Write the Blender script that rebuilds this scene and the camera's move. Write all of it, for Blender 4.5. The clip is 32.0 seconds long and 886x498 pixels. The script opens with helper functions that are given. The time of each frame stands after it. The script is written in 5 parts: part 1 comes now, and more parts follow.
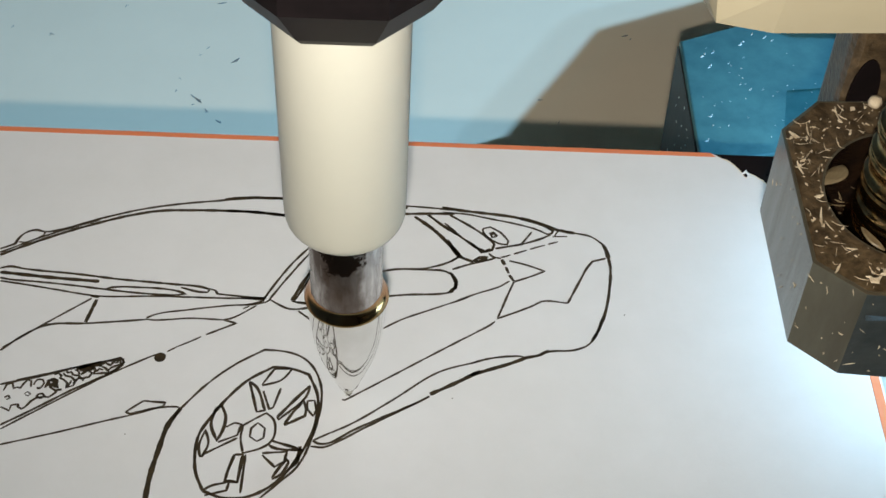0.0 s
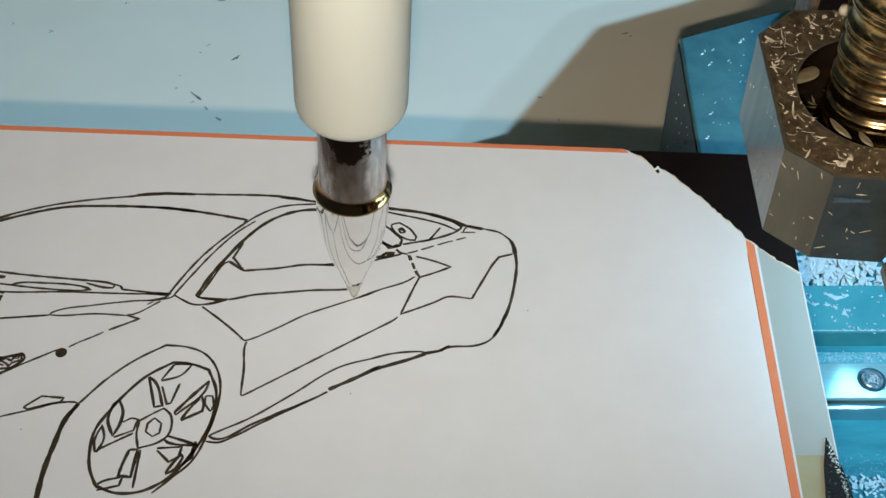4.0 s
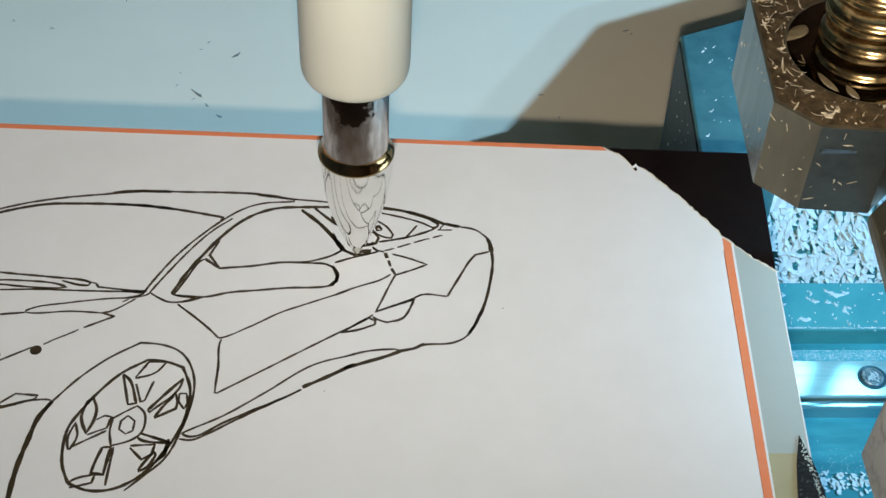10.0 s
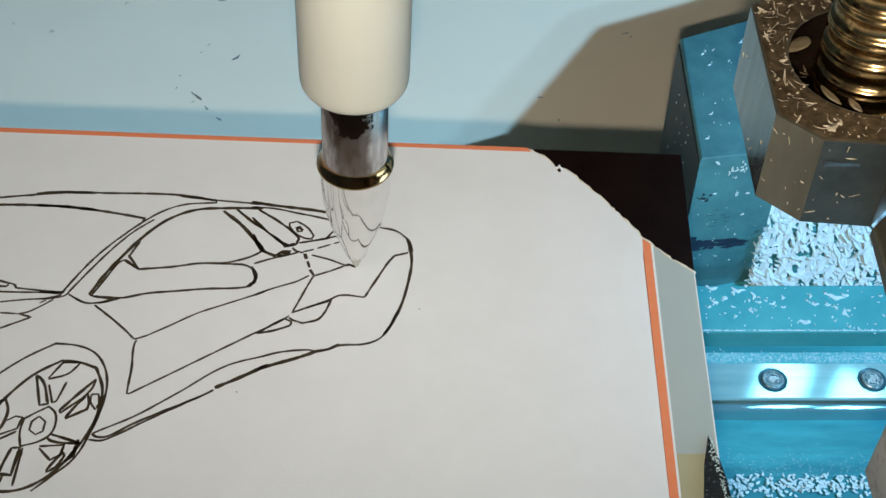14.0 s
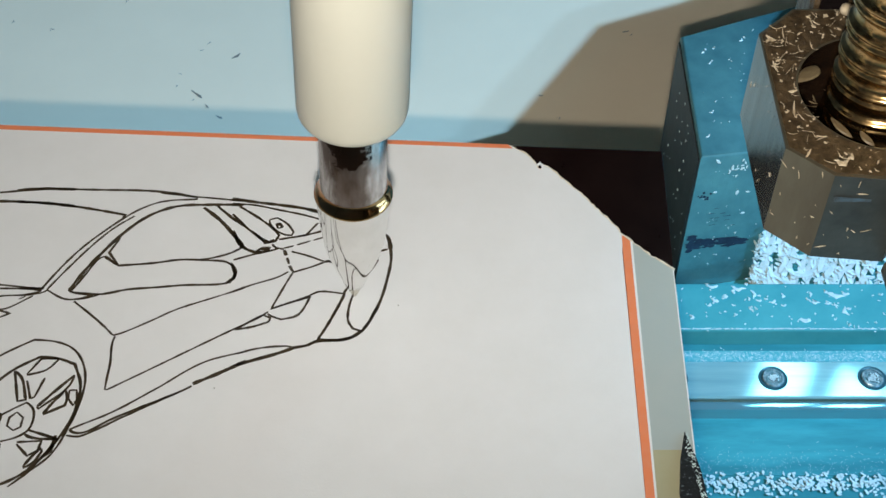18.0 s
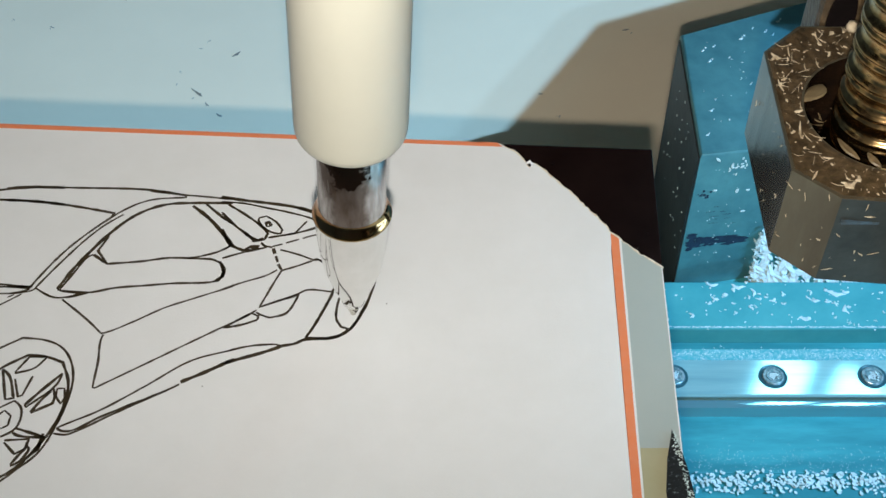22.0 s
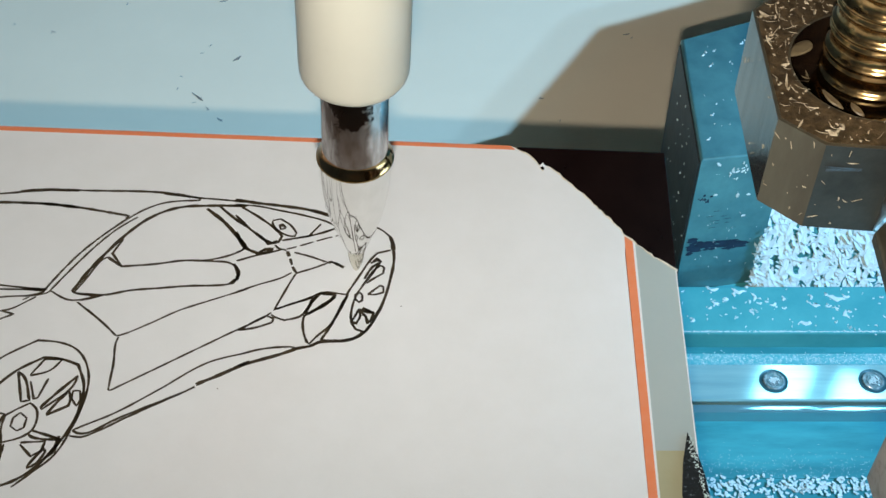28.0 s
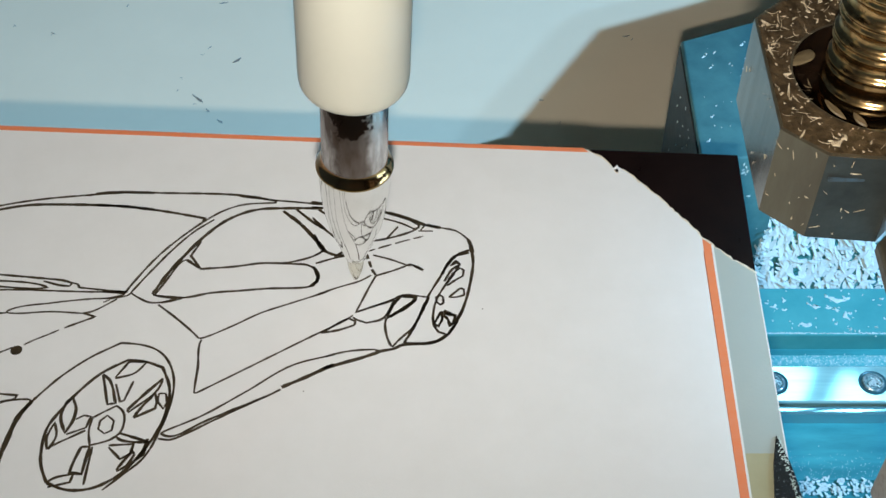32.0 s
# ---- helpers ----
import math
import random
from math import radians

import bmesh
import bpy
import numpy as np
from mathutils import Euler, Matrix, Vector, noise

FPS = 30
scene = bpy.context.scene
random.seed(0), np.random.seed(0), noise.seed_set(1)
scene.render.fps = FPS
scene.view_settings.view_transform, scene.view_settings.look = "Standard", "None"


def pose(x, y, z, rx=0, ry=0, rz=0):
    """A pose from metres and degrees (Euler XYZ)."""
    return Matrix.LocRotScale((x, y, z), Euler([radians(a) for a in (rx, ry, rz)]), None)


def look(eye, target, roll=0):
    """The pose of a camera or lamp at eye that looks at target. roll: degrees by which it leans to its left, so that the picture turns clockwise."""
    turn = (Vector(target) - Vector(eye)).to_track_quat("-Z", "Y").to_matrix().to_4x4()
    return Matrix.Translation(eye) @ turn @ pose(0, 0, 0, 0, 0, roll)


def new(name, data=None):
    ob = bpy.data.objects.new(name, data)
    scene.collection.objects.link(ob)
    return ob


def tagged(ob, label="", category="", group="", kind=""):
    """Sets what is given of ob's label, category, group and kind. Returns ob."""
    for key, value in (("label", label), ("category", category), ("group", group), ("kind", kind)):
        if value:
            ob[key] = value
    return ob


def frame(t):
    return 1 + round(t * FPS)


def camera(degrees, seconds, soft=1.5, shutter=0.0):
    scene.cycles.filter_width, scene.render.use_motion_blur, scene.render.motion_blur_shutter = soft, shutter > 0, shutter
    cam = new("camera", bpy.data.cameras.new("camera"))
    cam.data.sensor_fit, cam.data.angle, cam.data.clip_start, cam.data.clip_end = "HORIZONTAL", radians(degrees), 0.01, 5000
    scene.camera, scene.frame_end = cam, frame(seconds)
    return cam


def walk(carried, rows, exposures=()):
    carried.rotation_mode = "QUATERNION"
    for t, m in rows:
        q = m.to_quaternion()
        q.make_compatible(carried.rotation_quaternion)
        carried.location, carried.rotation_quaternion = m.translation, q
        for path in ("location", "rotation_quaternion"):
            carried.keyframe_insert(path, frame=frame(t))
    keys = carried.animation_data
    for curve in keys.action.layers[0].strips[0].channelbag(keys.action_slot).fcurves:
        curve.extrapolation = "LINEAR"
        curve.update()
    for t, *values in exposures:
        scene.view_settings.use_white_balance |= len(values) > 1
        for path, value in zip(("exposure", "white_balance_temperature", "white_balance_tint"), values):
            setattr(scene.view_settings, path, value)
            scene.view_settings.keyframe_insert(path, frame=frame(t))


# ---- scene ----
# Millimetres are used for all small parts; MM turns them into metres.
MM = 0.001
cam = camera(38.0, 32.0, soft=1.5)
walk(cam, [
    (0, pose(0, 0, 0.105, 41.6912, 0, -0.0377)),
    (0.5, pose(0, 0, 0.105, 41.6912, 0, -0.0377)),
    (1, pose(0, 0, 0.105, 41.6158, 0, 0.0000)),
    (1.5, pose(0, 0, 0.105, 41.6158, 0, 0.0000)),
    (2, pose(0, 0, 0.105, 41.5000, 0, 0.0000)),
    (2.5, pose(0, 0, 0.105, 41.5189, 0, -0.0189)),
    (3, pose(0, 0, 0.105, 41.5755, 0, -0.0377)),
    (3.5, pose(0, 0, 0.105, 41.5755, 0, -0.0377)),
    (5.5, pose(0, 0, 0.105, 41.5755, 0, -0.0377)),
    (6, pose(0, 0, 0.105, 41.5755, 0, -0.0377)),
    (6.5, pose(0, 0, 0.105, 41.5000, 0, 0.0000)),
    (7, pose(0, 0, 0.105, 41.5000, 0, 0.0000)),
    (7.5, pose(0, 0, 0.105, 41.5000, 0, -0.0377)),
    (8, pose(0, 0, 0.105, 41.4597, 0, -0.0377)),
    (8.5, pose(0, 0, 0.105, 41.5000, 0, 0.0000)),
    (9, pose(0, 0, 0.105, 41.4220, 0, -0.0189)),
    (9.5, pose(0, 0, 0.105, 41.5189, 0, -0.0377)),
    (10, pose(0, 0, 0.105, 41.4597, 0, 0.0000)),
    (10.5, pose(0, 0, 0.105, 41.4597, 0, -0.0189)),
    (11, pose(0, 0, 0.105, 41.4799, 0, -0.0094)),
    (11.5, pose(0, 0, 0.105, 41.5000, 0, 0.0000)),
    (12, pose(0, 0, 0.105, 41.5377, 0, 0.0000)),
    (12.5, pose(0, 0, 0.105, 41.5755, 0, 0.0000)),
    (13, pose(0, 0, 0.105, 41.5377, 0, 0.0000)),
    (13.5, pose(0, 0, 0.105, 41.5377, 0, -0.0377)),
    (14, pose(0, 0, 0.105, 41.5755, 0, -0.0189)),
    (14.5, pose(0, 0, 0.105, 41.5377, 0, 0.0000)),
    (16.5, pose(0, 0, 0.105, 41.4597, 0, 0.0000)),
    (17, pose(0, 0, 0.105, 41.4597, 0, 0.0000)),
    (17.5, pose(0, 0, 0.105, 41.3842, 0, 0.0000)),
    (18, pose(0, 0, 0.105, 41.5000, 0, 0.0000)),
    (18.5, pose(0, 0, 0.105, 41.5000, 0, 0.0000)),
    (19, pose(0, 0, 0.105, 41.5000, 0, 0.0000)),
    (19.5, pose(0, 0, 0.105, 41.5000, 0, 0.0000)),
    (20, pose(0, 0, 0.105, 41.5000, 0, 0.0000)),
    (20.5, pose(0, 0, 0.105, 41.5000, 0, 0.0000)),
    (21, pose(0, 0, 0.105, 41.5000, 0, 0.0000)),
    (21.5, pose(0, 0, 0.105, 41.5377, 0, 0.0000)),
    (22, pose(0, 0, 0.105, 41.4220, 0, 0.0000)),
    (22.5, pose(0, 0, 0.105, 41.5000, 0, 0.0000)),
    (23, pose(0, 0, 0.105, 41.4799, 0, 0.0000)),
    (23.5, pose(0, 0, 0.105, 41.5000, 0, 0.0000)),
    (24, pose(0, 0, 0.105, 41.5000, 0, 0.0377)),
    (24.5, pose(0, 0, 0.105, 41.5377, 0, 0.0377)),
    (25, pose(0, 0, 0.105, 41.5566, 0, 0.0377)),
    (25.5, pose(0, 0, 0.105, 41.5755, 0, 0.0000)),
    (27.5, pose(0, 0, 0.105, 41.6535, 0, 0.0377)),
    (28, pose(0, 0, 0.105, 41.6158, 0, 0.0377)),
    (28.5, pose(0, 0, 0.105, 41.6158, 0, 0.0403)),
    (29, pose(0, 0, 0.105, 41.6535, 0, 0.0377)),
    (29.5, pose(0, 0, 0.105, 41.6535, 0, 0.0403)),
    (30, pose(0, 0, 0.105, 41.6535, 0, 0.0403)),
    (30.5, pose(0, 0, 0.105, 41.7315, 0, 0.0403)),
    (31, pose(0, 0, 0.105, 41.6912, 0, 0.0403)),
    (31.5, pose(0, 0, 0.105, 41.6912, 0, 0.0403)),
    (32, pose(0, 0, 0.105, 41.6912, 0, 0.0403)),
], exposures=[
    (0.0, -0.14), (1.0, -0.28), (3.0, -0.27), (6.0, -0.19), (9.0, -0.15), (11.0, -0.13),
    (14.0, -0.17), (17.0, -0.09), (20.0, -0.06), (24.0, -0.01), (28.0, -0.02), (32.0, -0.05),
])

# ---- light ----
world = bpy.data.worlds.new("room_air")
scene.world = world
world.use_nodes = True
world.node_tree.nodes["Background"].inputs["Color"].default_value = (0.85, 0.92, 1.0, 1)
world.node_tree.nodes["Background"].inputs["Strength"].default_value = 0.12


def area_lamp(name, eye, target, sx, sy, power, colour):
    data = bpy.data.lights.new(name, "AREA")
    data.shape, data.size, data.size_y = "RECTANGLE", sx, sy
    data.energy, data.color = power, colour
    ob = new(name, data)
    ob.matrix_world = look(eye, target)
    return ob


# the warm small lamp close beside the lens that throws the bed's narrow shadow, and a wide dim fill added for the
# room's soft light
area_lamp("lens_lamp", (-0.0004, -0.0044, 0.0997), (-0.0004, 0.0893, 0.1347), 0.004, 0.004, 0.50, (0.97, 0.92, 0.86))
area_lamp("room_fill", (-0.12, -0.45, 0.80), (0.0, 0.1, 0.0), 0.45, 0.45, 0.50, (0.84, 0.97, 1.0))
# the two cold workshop lamps at the machine's side, and the two cold tubes behind the machine
area_lamp("workshop_lamp", (0.374, 0.000, 0.312), (0.02, 0.16, -0.06), 0.004, 0.004, 0.72, (0.27, 0.58, 1.0))
area_lamp("workshop_lamp", (0.354, 0.012, 0.312), (0.02, 0.16, -0.06), 0.004, 0.004, 3.75, (0.27, 0.58, 1.0))
area_lamp("workshop_tube", (0.266, 0.590, 0.620), (0.05, 0.13, -0.06), 0.036, 0.05, 0.12, (0.35, 0.72, 0.9))
area_lamp("workshop_tube", (0.318, 0.572, 0.620), (0.05, 0.13, -0.06), 0.036, 0.05, 0.12, (0.35, 0.72, 0.9))
# two small cold fills added low beside the bed, tinting the paper's right side
area_lamp("cold_fill", (0.085, 0.070, 0.014), (0.0, 0.080, 0.0), 0.030, 0.005, 0.007, (0.40, 0.70, 1.0))
area_lamp("cold_fill", (0.048, 0.082, 0.010), (0.026, 0.080, 0.0), 0.030, 0.005, 0.0055, (0.40, 0.74, 1.0))


# ---- materials ----
def shader(name, colour, rough=0.5, metal=0.0, second=None, scale=400.0, mixing=(0.35, 0.65), bump=0.0, bump_scale=1500.0,
           rough_var=0.0, coat=0.0, stretch=(1, 1, 1), spec=0.5):
    m = bpy.data.materials.new(name)
    m.use_nodes = True
    nt = m.node_tree
    b = nt.nodes["Principled BSDF"]
    b.inputs["Base Color"].default_value = (*colour, 1)
    b.inputs["Roughness"].default_value = rough
    b.inputs["Metallic"].default_value = metal
    b.inputs["Coat Weight"].default_value = coat
    b.inputs["Specular IOR Level"].default_value = spec
    tc = nt.nodes.new("ShaderNodeTexCoord")
    mp = nt.nodes.new("ShaderNodeMapping")
    mp.inputs["Scale"].default_value = stretch
    nt.links.new(tc.outputs["Object"], mp.inputs["Vector"])
    if second is not None:
        n = nt.nodes.new("ShaderNodeTexNoise")
        n.inputs["Scale"].default_value = scale
        n.inputs["Detail"].default_value = 8
        n.inputs["Roughness"].default_value = 0.65
        nt.links.new(mp.outputs[0], n.inputs["Vector"])
        r = nt.nodes.new("ShaderNodeMapRange")
        r.inputs["From Min"].default_value, r.inputs["From Max"].default_value = mixing
        nt.links.new(n.outputs["Fac"], r.inputs["Value"])
        mix = nt.nodes.new("ShaderNodeMix")
        mix.data_type = "RGBA"
        mix.inputs[6].default_value = (*colour, 1)
        mix.inputs[7].default_value = (*second, 1)
        nt.links.new(r.outputs[0], mix.inputs[0])
        nt.links.new(mix.outputs[2], b.inputs["Base Color"])
        if rough_var:
            r2 = nt.nodes.new("ShaderNodeMapRange")
            r2.inputs["To Min"].default_value = rough - rough_var
            r2.inputs["To Max"].default_value = rough + rough_var
            nt.links.new(n.outputs["Fac"], r2.inputs["Value"])
            nt.links.new(r2.outputs[0], b.inputs["Roughness"])
    if bump:
        n2 = nt.nodes.new("ShaderNodeTexNoise")
        n2.inputs["Scale"].default_value = bump_scale
        n2.inputs["Detail"].default_value = 6
        nt.links.new(mp.outputs[0], n2.inputs["Vector"])
        bp = nt.nodes.new("ShaderNodeBump")
        bp.inputs["Strength"].default_value = bump
        bp.inputs["Distance"].default_value = 0.0002
        nt.links.new(n2.outputs["Fac"], bp.inputs["Height"])
        nt.links.new(bp.outputs[0], b.inputs["Normal"])
    return m


M_TABLE = shader("table_paint", (0.96, 0.80, 0.565), 0.5, second=(0.92, 0.765, 0.54), scale=30, bump=0.05, bump_scale=600)
M_PAPER = shader("drawing_paper", (0.80, 0.80, 0.79), 0.75, second=(0.77, 0.77, 0.755), scale=150, bump=0.12, bump_scale=4000, spec=0.25)
M_MARGIN = shader("grey_card", (0.40, 0.455, 0.43), 0.36, second=(0.43, 0.475, 0.44), scale=90, bump=0.1, bump_scale=3000)
M_OLIVE = shader("olive_card", (0.40, 0.37, 0.22), 0.4, second=(0.44, 0.41, 0.26), scale=120, bump=0.1, bump_scale=3000)
M_CORE = shader("torn_card_core", (0.66, 0.53, 0.36), 0.9, second=(0.84, 0.78, 0.66), scale=2500, bump=0.8, bump_scale=3000)
M_ORANGE = shader("orange_print", (0.83, 0.235, 0.09), 0.6, second=(0.81, 0.265, 0.125), scale=800)
M_INK = shader("brown_black_ink", (0.026, 0.017, 0.007), 0.5, second=(0.065, 0.043, 0.018), scale=900, mixing=(0.4, 0.68))
M_BLACK = shader("black_plate", (0.006, 0.002, 0.0015), 0.3, second=(0.010, 0.004, 0.003), scale=200, rough_var=0.08, spec=0.15)
M_FELT = shader("black_felt", (0.006, 0.007, 0.007), 0.9, second=(0.16, 0.2, 0.2), scale=2600, mixing=(0.58, 0.70), bump=1.0, bump_scale=2500)
M_CREAM = shader("cream_plastic", (0.415, 0.395, 0.32), 0.42, second=(0.39, 0.375, 0.305), scale=60, bump=0.03)
M_DUCT = shader("yellowed_plastic", (0.175, 0.15, 0.095), 0.5, second=(0.155, 0.13, 0.08), scale=80)
M_CHROME = shader("polished_chrome", (0.86, 0.85, 0.83), 0.07, 1.0, second=(0.78, 0.77, 0.74), scale=250, rough_var=0.02)
M_NIB = shader("nib_metal", (0.74, 0.71, 0.62), 0.22, 0.85, second=(0.62, 0.59, 0.50), scale=900)
M_BRASS = shader("gilt_ring", (0.40, 0.26, 0.10), 0.2, 1.0, second=(0.28, 0.17, 0.06), scale=600)
M_HOLDER = shader("black_holder", (0.004, 0.003, 0.003), 0.4, second=(0.007, 0.005, 0.005), scale=300, spec=0.05)
M_BLUE = shader("blue_anodised", (0.10, 0.28, 0.275), 0.32, 0.3, second=(0.065, 0.20, 0.21), scale=180, bump=0.3, bump_scale=650, rough_var=0.12)
M_SMEAR = shader("dark_smear", (0.006, 0.012, 0.03), 0.6, second=(0.012, 0.03, 0.06), scale=700)
M_DULL = shader("dull_blue_paint", (0.045, 0.085, 0.12), 0.55, second=(0.03, 0.035, 0.035), scale=900)
M_FRONT_SHADE = shader("shaded_front_metal", (0.06, 0.063, 0.056), 0.42, 0.6, second=(0.036, 0.039, 0.036), scale=200, bump=0.25, bump_scale=800, rough_var=0.1)
M_SOCKET = shader("dark_teal_bore", (0.04, 0.11, 0.12), 0.4, 0.3, second=(0.03, 0.12, 0.14), scale=1500)
M_BEAD = shader("glossy_cyan_bead", (0.26, 0.50, 0.52), 0.05, 0.6, second=(0.24, 0.52, 0.54), scale=300)
M_CYAN = shader("cyan_frame_paint", (0.095, 0.42, 0.40), 0.36, 0.1, second=(0.06, 0.34, 0.335), scale=110, bump=0.12, bump_scale=700, rough_var=0.1)
M_DUSTY = shader("dusty_cyan_paint", (0.10, 0.42, 0.41), 0.5, second=(0.46, 0.62, 0.60), scale=1600, mixing=(0.46, 0.72), bump=0.4, bump_scale=2500)
M_BED = shader("dark_bed_teal", (0.062, 0.375, 0.375), 0.36, 0.1, second=(0.033, 0.225, 0.235), scale=130, mixing=(0.42, 0.62), bump=0.2, bump_scale=500, rough_var=0.12, stretch=(0.18, 1, 1))
M_LEFT_LIT = shader("lit_brushed_metal", (0.18, 0.205, 0.205), 0.22, 0.9, second=(0.12, 0.125, 0.115), scale=500, rough_var=0.05, stretch=(1, 1, 0.08), bump=0.15, bump_scale=700)
M_STEEL = shader("ground_rail_steel", (0.37, 0.62, 0.58), 0.06, 0.3, second=(0.28, 0.51, 0.49), scale=900, stretch=(0.06, 1, 1), rough_var=0.012)
M_BOLT = shader("bolt_steel", (0.24, 0.40, 0.40), 0.22, 0.6, second=(0.6, 0.68, 0.66), scale=1300, mixing=(0.46, 0.6), bump=0.4, bump_scale=2500)
M_BLOCK = shader("grey_cast_metal", (0.135, 0.125, 0.088), 0.36, 0.65, second=(0.10, 0.088, 0.062), scale=260, bump=0.2, bump_scale=900, rough_var=0.08, stretch=(1, 1, 0.25))
M_GRIME = shader("oily_grime", (0.026, 0.017, 0.008), 0.4, second=(0.075, 0.05, 0.025), scale=900, mixing=(0.4, 0.62), bump=0.8, bump_scale=1800)
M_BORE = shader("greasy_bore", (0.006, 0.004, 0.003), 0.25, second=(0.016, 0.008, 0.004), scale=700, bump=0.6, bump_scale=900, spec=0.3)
M_SCREW = shader("greased_screw_steel", (0.58, 0.37, 0.155), 0.2, 1.0, second=(0.14, 0.08, 0.035), scale=420, mixing=(0.48, 0.7), rough_var=0.12, bump=0.35, bump_scale=700)
M_CHIP = shader("pale_wood", (0.52, 0.44, 0.31), 0.8, second=(0.31, 0.24, 0.145), scale=900, bump=0.3, bump_scale=3000)
M_PILE = shader("white_shavings", (0.66, 0.76, 0.71), 0.8, second=(0.56, 0.68, 0.64), scale=1200, bump=0.3, bump_scale=3000)
M_SIDE_SHADE = shader("shaded_side", (0.05, 0.056, 0.052), 0.55, 0.2, second=(0.03, 0.036, 0.034), scale=200, bump=0.3, bump_scale=600)
M_FOOT = shader("speckled_grey_plastic", (0.30, 0.285, 0.25), 0.6, second=(0.13, 0.11, 0.085), scale=700, mixing=(0.5, 0.72))
M_LEAF = shader("beige_bark", (0.16, 0.12, 0.062), 0.5, second=(0.09, 0.062, 0.03), scale=700, bump=0.4, bump_scale=1500)
M_SPECK = shader("dirt_speck", (0.22, 0.205, 0.165), 0.8, second=(0.17, 0.15, 0.12), scale=2000)
M_SMUDGE = shader("dirt_smudge", (0.40, 0.37, 0.30), 0.8, second=(0.25, 0.23, 0.19), scale=900)
M_WALL = shader("room_paint", (0.55, 0.56, 0.55), 0.8, second=(0.50, 0.51, 0.50), scale=3, bump=0.1, bump_scale=60)


# ---- mesh helpers ----
def mesh_object(name, bm, material, smooth=None):
    me = bpy.data.meshes.new(name)
    bmesh.ops.recalc_face_normals(bm, faces=bm.faces[:])
    bm.to_mesh(me)
    bm.free()
    me.materials.append(material)
    if smooth is not None:
        me.shade_smooth()
        me.set_sharp_from_angle(angle=radians(smooth))
    return new(name, me)


def part(name, bm, material, parent, label="", smooth=None):
    ob = mesh_object(name, bm, material, smooth)
    ob.parent = parent
    if label:
        ob["label"] = label
    return ob


def thing(name, label, category, group="", kind="", at=(0, 0, 0)):
    ob = new(name)
    ob.empty_display_size = 0.005
    ob.location = [a * MM for a in at]
    return tagged(ob, label, category, group, kind)


def prism(points, z0, z1, bevel=0.0, bm=None):
    """A closed outline in the plane, from height z0 to z1, all in mm."""
    bm = bm or bmesh.new()
    low = [bm.verts.new((x * MM, y * MM, z0 * MM)) for x, y in points]
    top = [bm.verts.new((x * MM, y * MM, z1 * MM)) for x, y in points]
    n = len(points)
    bm.faces.new(low[::-1])
    cap = bm.faces.new(top)
    for i in range(n):
        bm.faces.new((low[i], low[(i + 1) % n], top[(i + 1) % n], top[i]))
    if bevel:
        bmesh.ops.bevel(bm, geom=list(cap.edges), offset=bevel * MM, segments=2, profile=0.6, affect="EDGES")
    return bm


def box(x0, x1, y0, y1, z0, z1, bevel=0.0):
    bm = prism([(x0, y0), (x1, y0), (x1, y1), (x0, y1)], z0, z1)
    if bevel:
        bmesh.ops.bevel(bm, geom=bm.edges[:], offset=bevel * MM, segments=2, profile=0.6, affect="EDGES")
    return bm


def lathe(profile, seg=48, bm=None, cx=0.0, cy=0.0):
    """Turns (radius, height) pairs, in mm, about the upright axis."""
    bm = bm or bmesh.new()
    rings = []
    for r, z in profile:
        if r < 1e-6:
            rings.append([bm.verts.new((cx * MM, cy * MM, z * MM))])
        else:
            rings.append([bm.verts.new(((cx + r * math.cos(2 * math.pi * k / seg)) * MM, (cy + r * math.sin(2 * math.pi * k / seg)) * MM, z * MM)) for k in range(seg)])
    for a, b in zip(rings, rings[1:]):
        for k in range(seg):
            j = (k + 1) % seg
            if len(a) == 1 and len(b) == 1:
                continue
            if len(a) == 1:
                bm.faces.new((a[0], b[k], b[j]))
            elif len(b) == 1:
                bm.faces.new((a[k], a[j], b[0]))
            else:
                bm.faces.new((a[k], a[j], b[j], b[k]))
    return bm


def flake(bm, x, y, z, length, width, turn, tilt=0.0, curl=0.2, thick=0.06):
    """One thin curled shaving, in mm, added to a bmesh."""
    ca, sa = math.cos(turn), math.sin(turn)
    rows = []
    steps = 4
    for i in range(steps + 1):
        s = i / steps - 0.5
        w = width * (1 - 2.4 * abs(s) ** 1.7)
        h = curl * length * (s * s) * 1.6 + tilt * s * length
        bend = curl * 0.5 * length * s * s
        row = []
        for side, lift in ((-0.5, 0), (0.5, 0.12 * width), (0.5, 0.12 * width + thick), (-0.5, thick)):
            px, py = s * length, side * w + bend
            row.append(bm.verts.new(((x + ca * px - sa * py) * MM, (y + sa * px + ca * py) * MM, (z + h + lift + 0.02) * MM)))
        rows.append(row)
    for a, b in zip(rows, rows[1:]):
        for k in range(4):
            bm.faces.new((a[k], a[(k + 1) % 4], b[(k + 1) % 4], b[k]))
    bm.faces.new(rows[0][::-1])
    bm.faces.new(rows[-1])


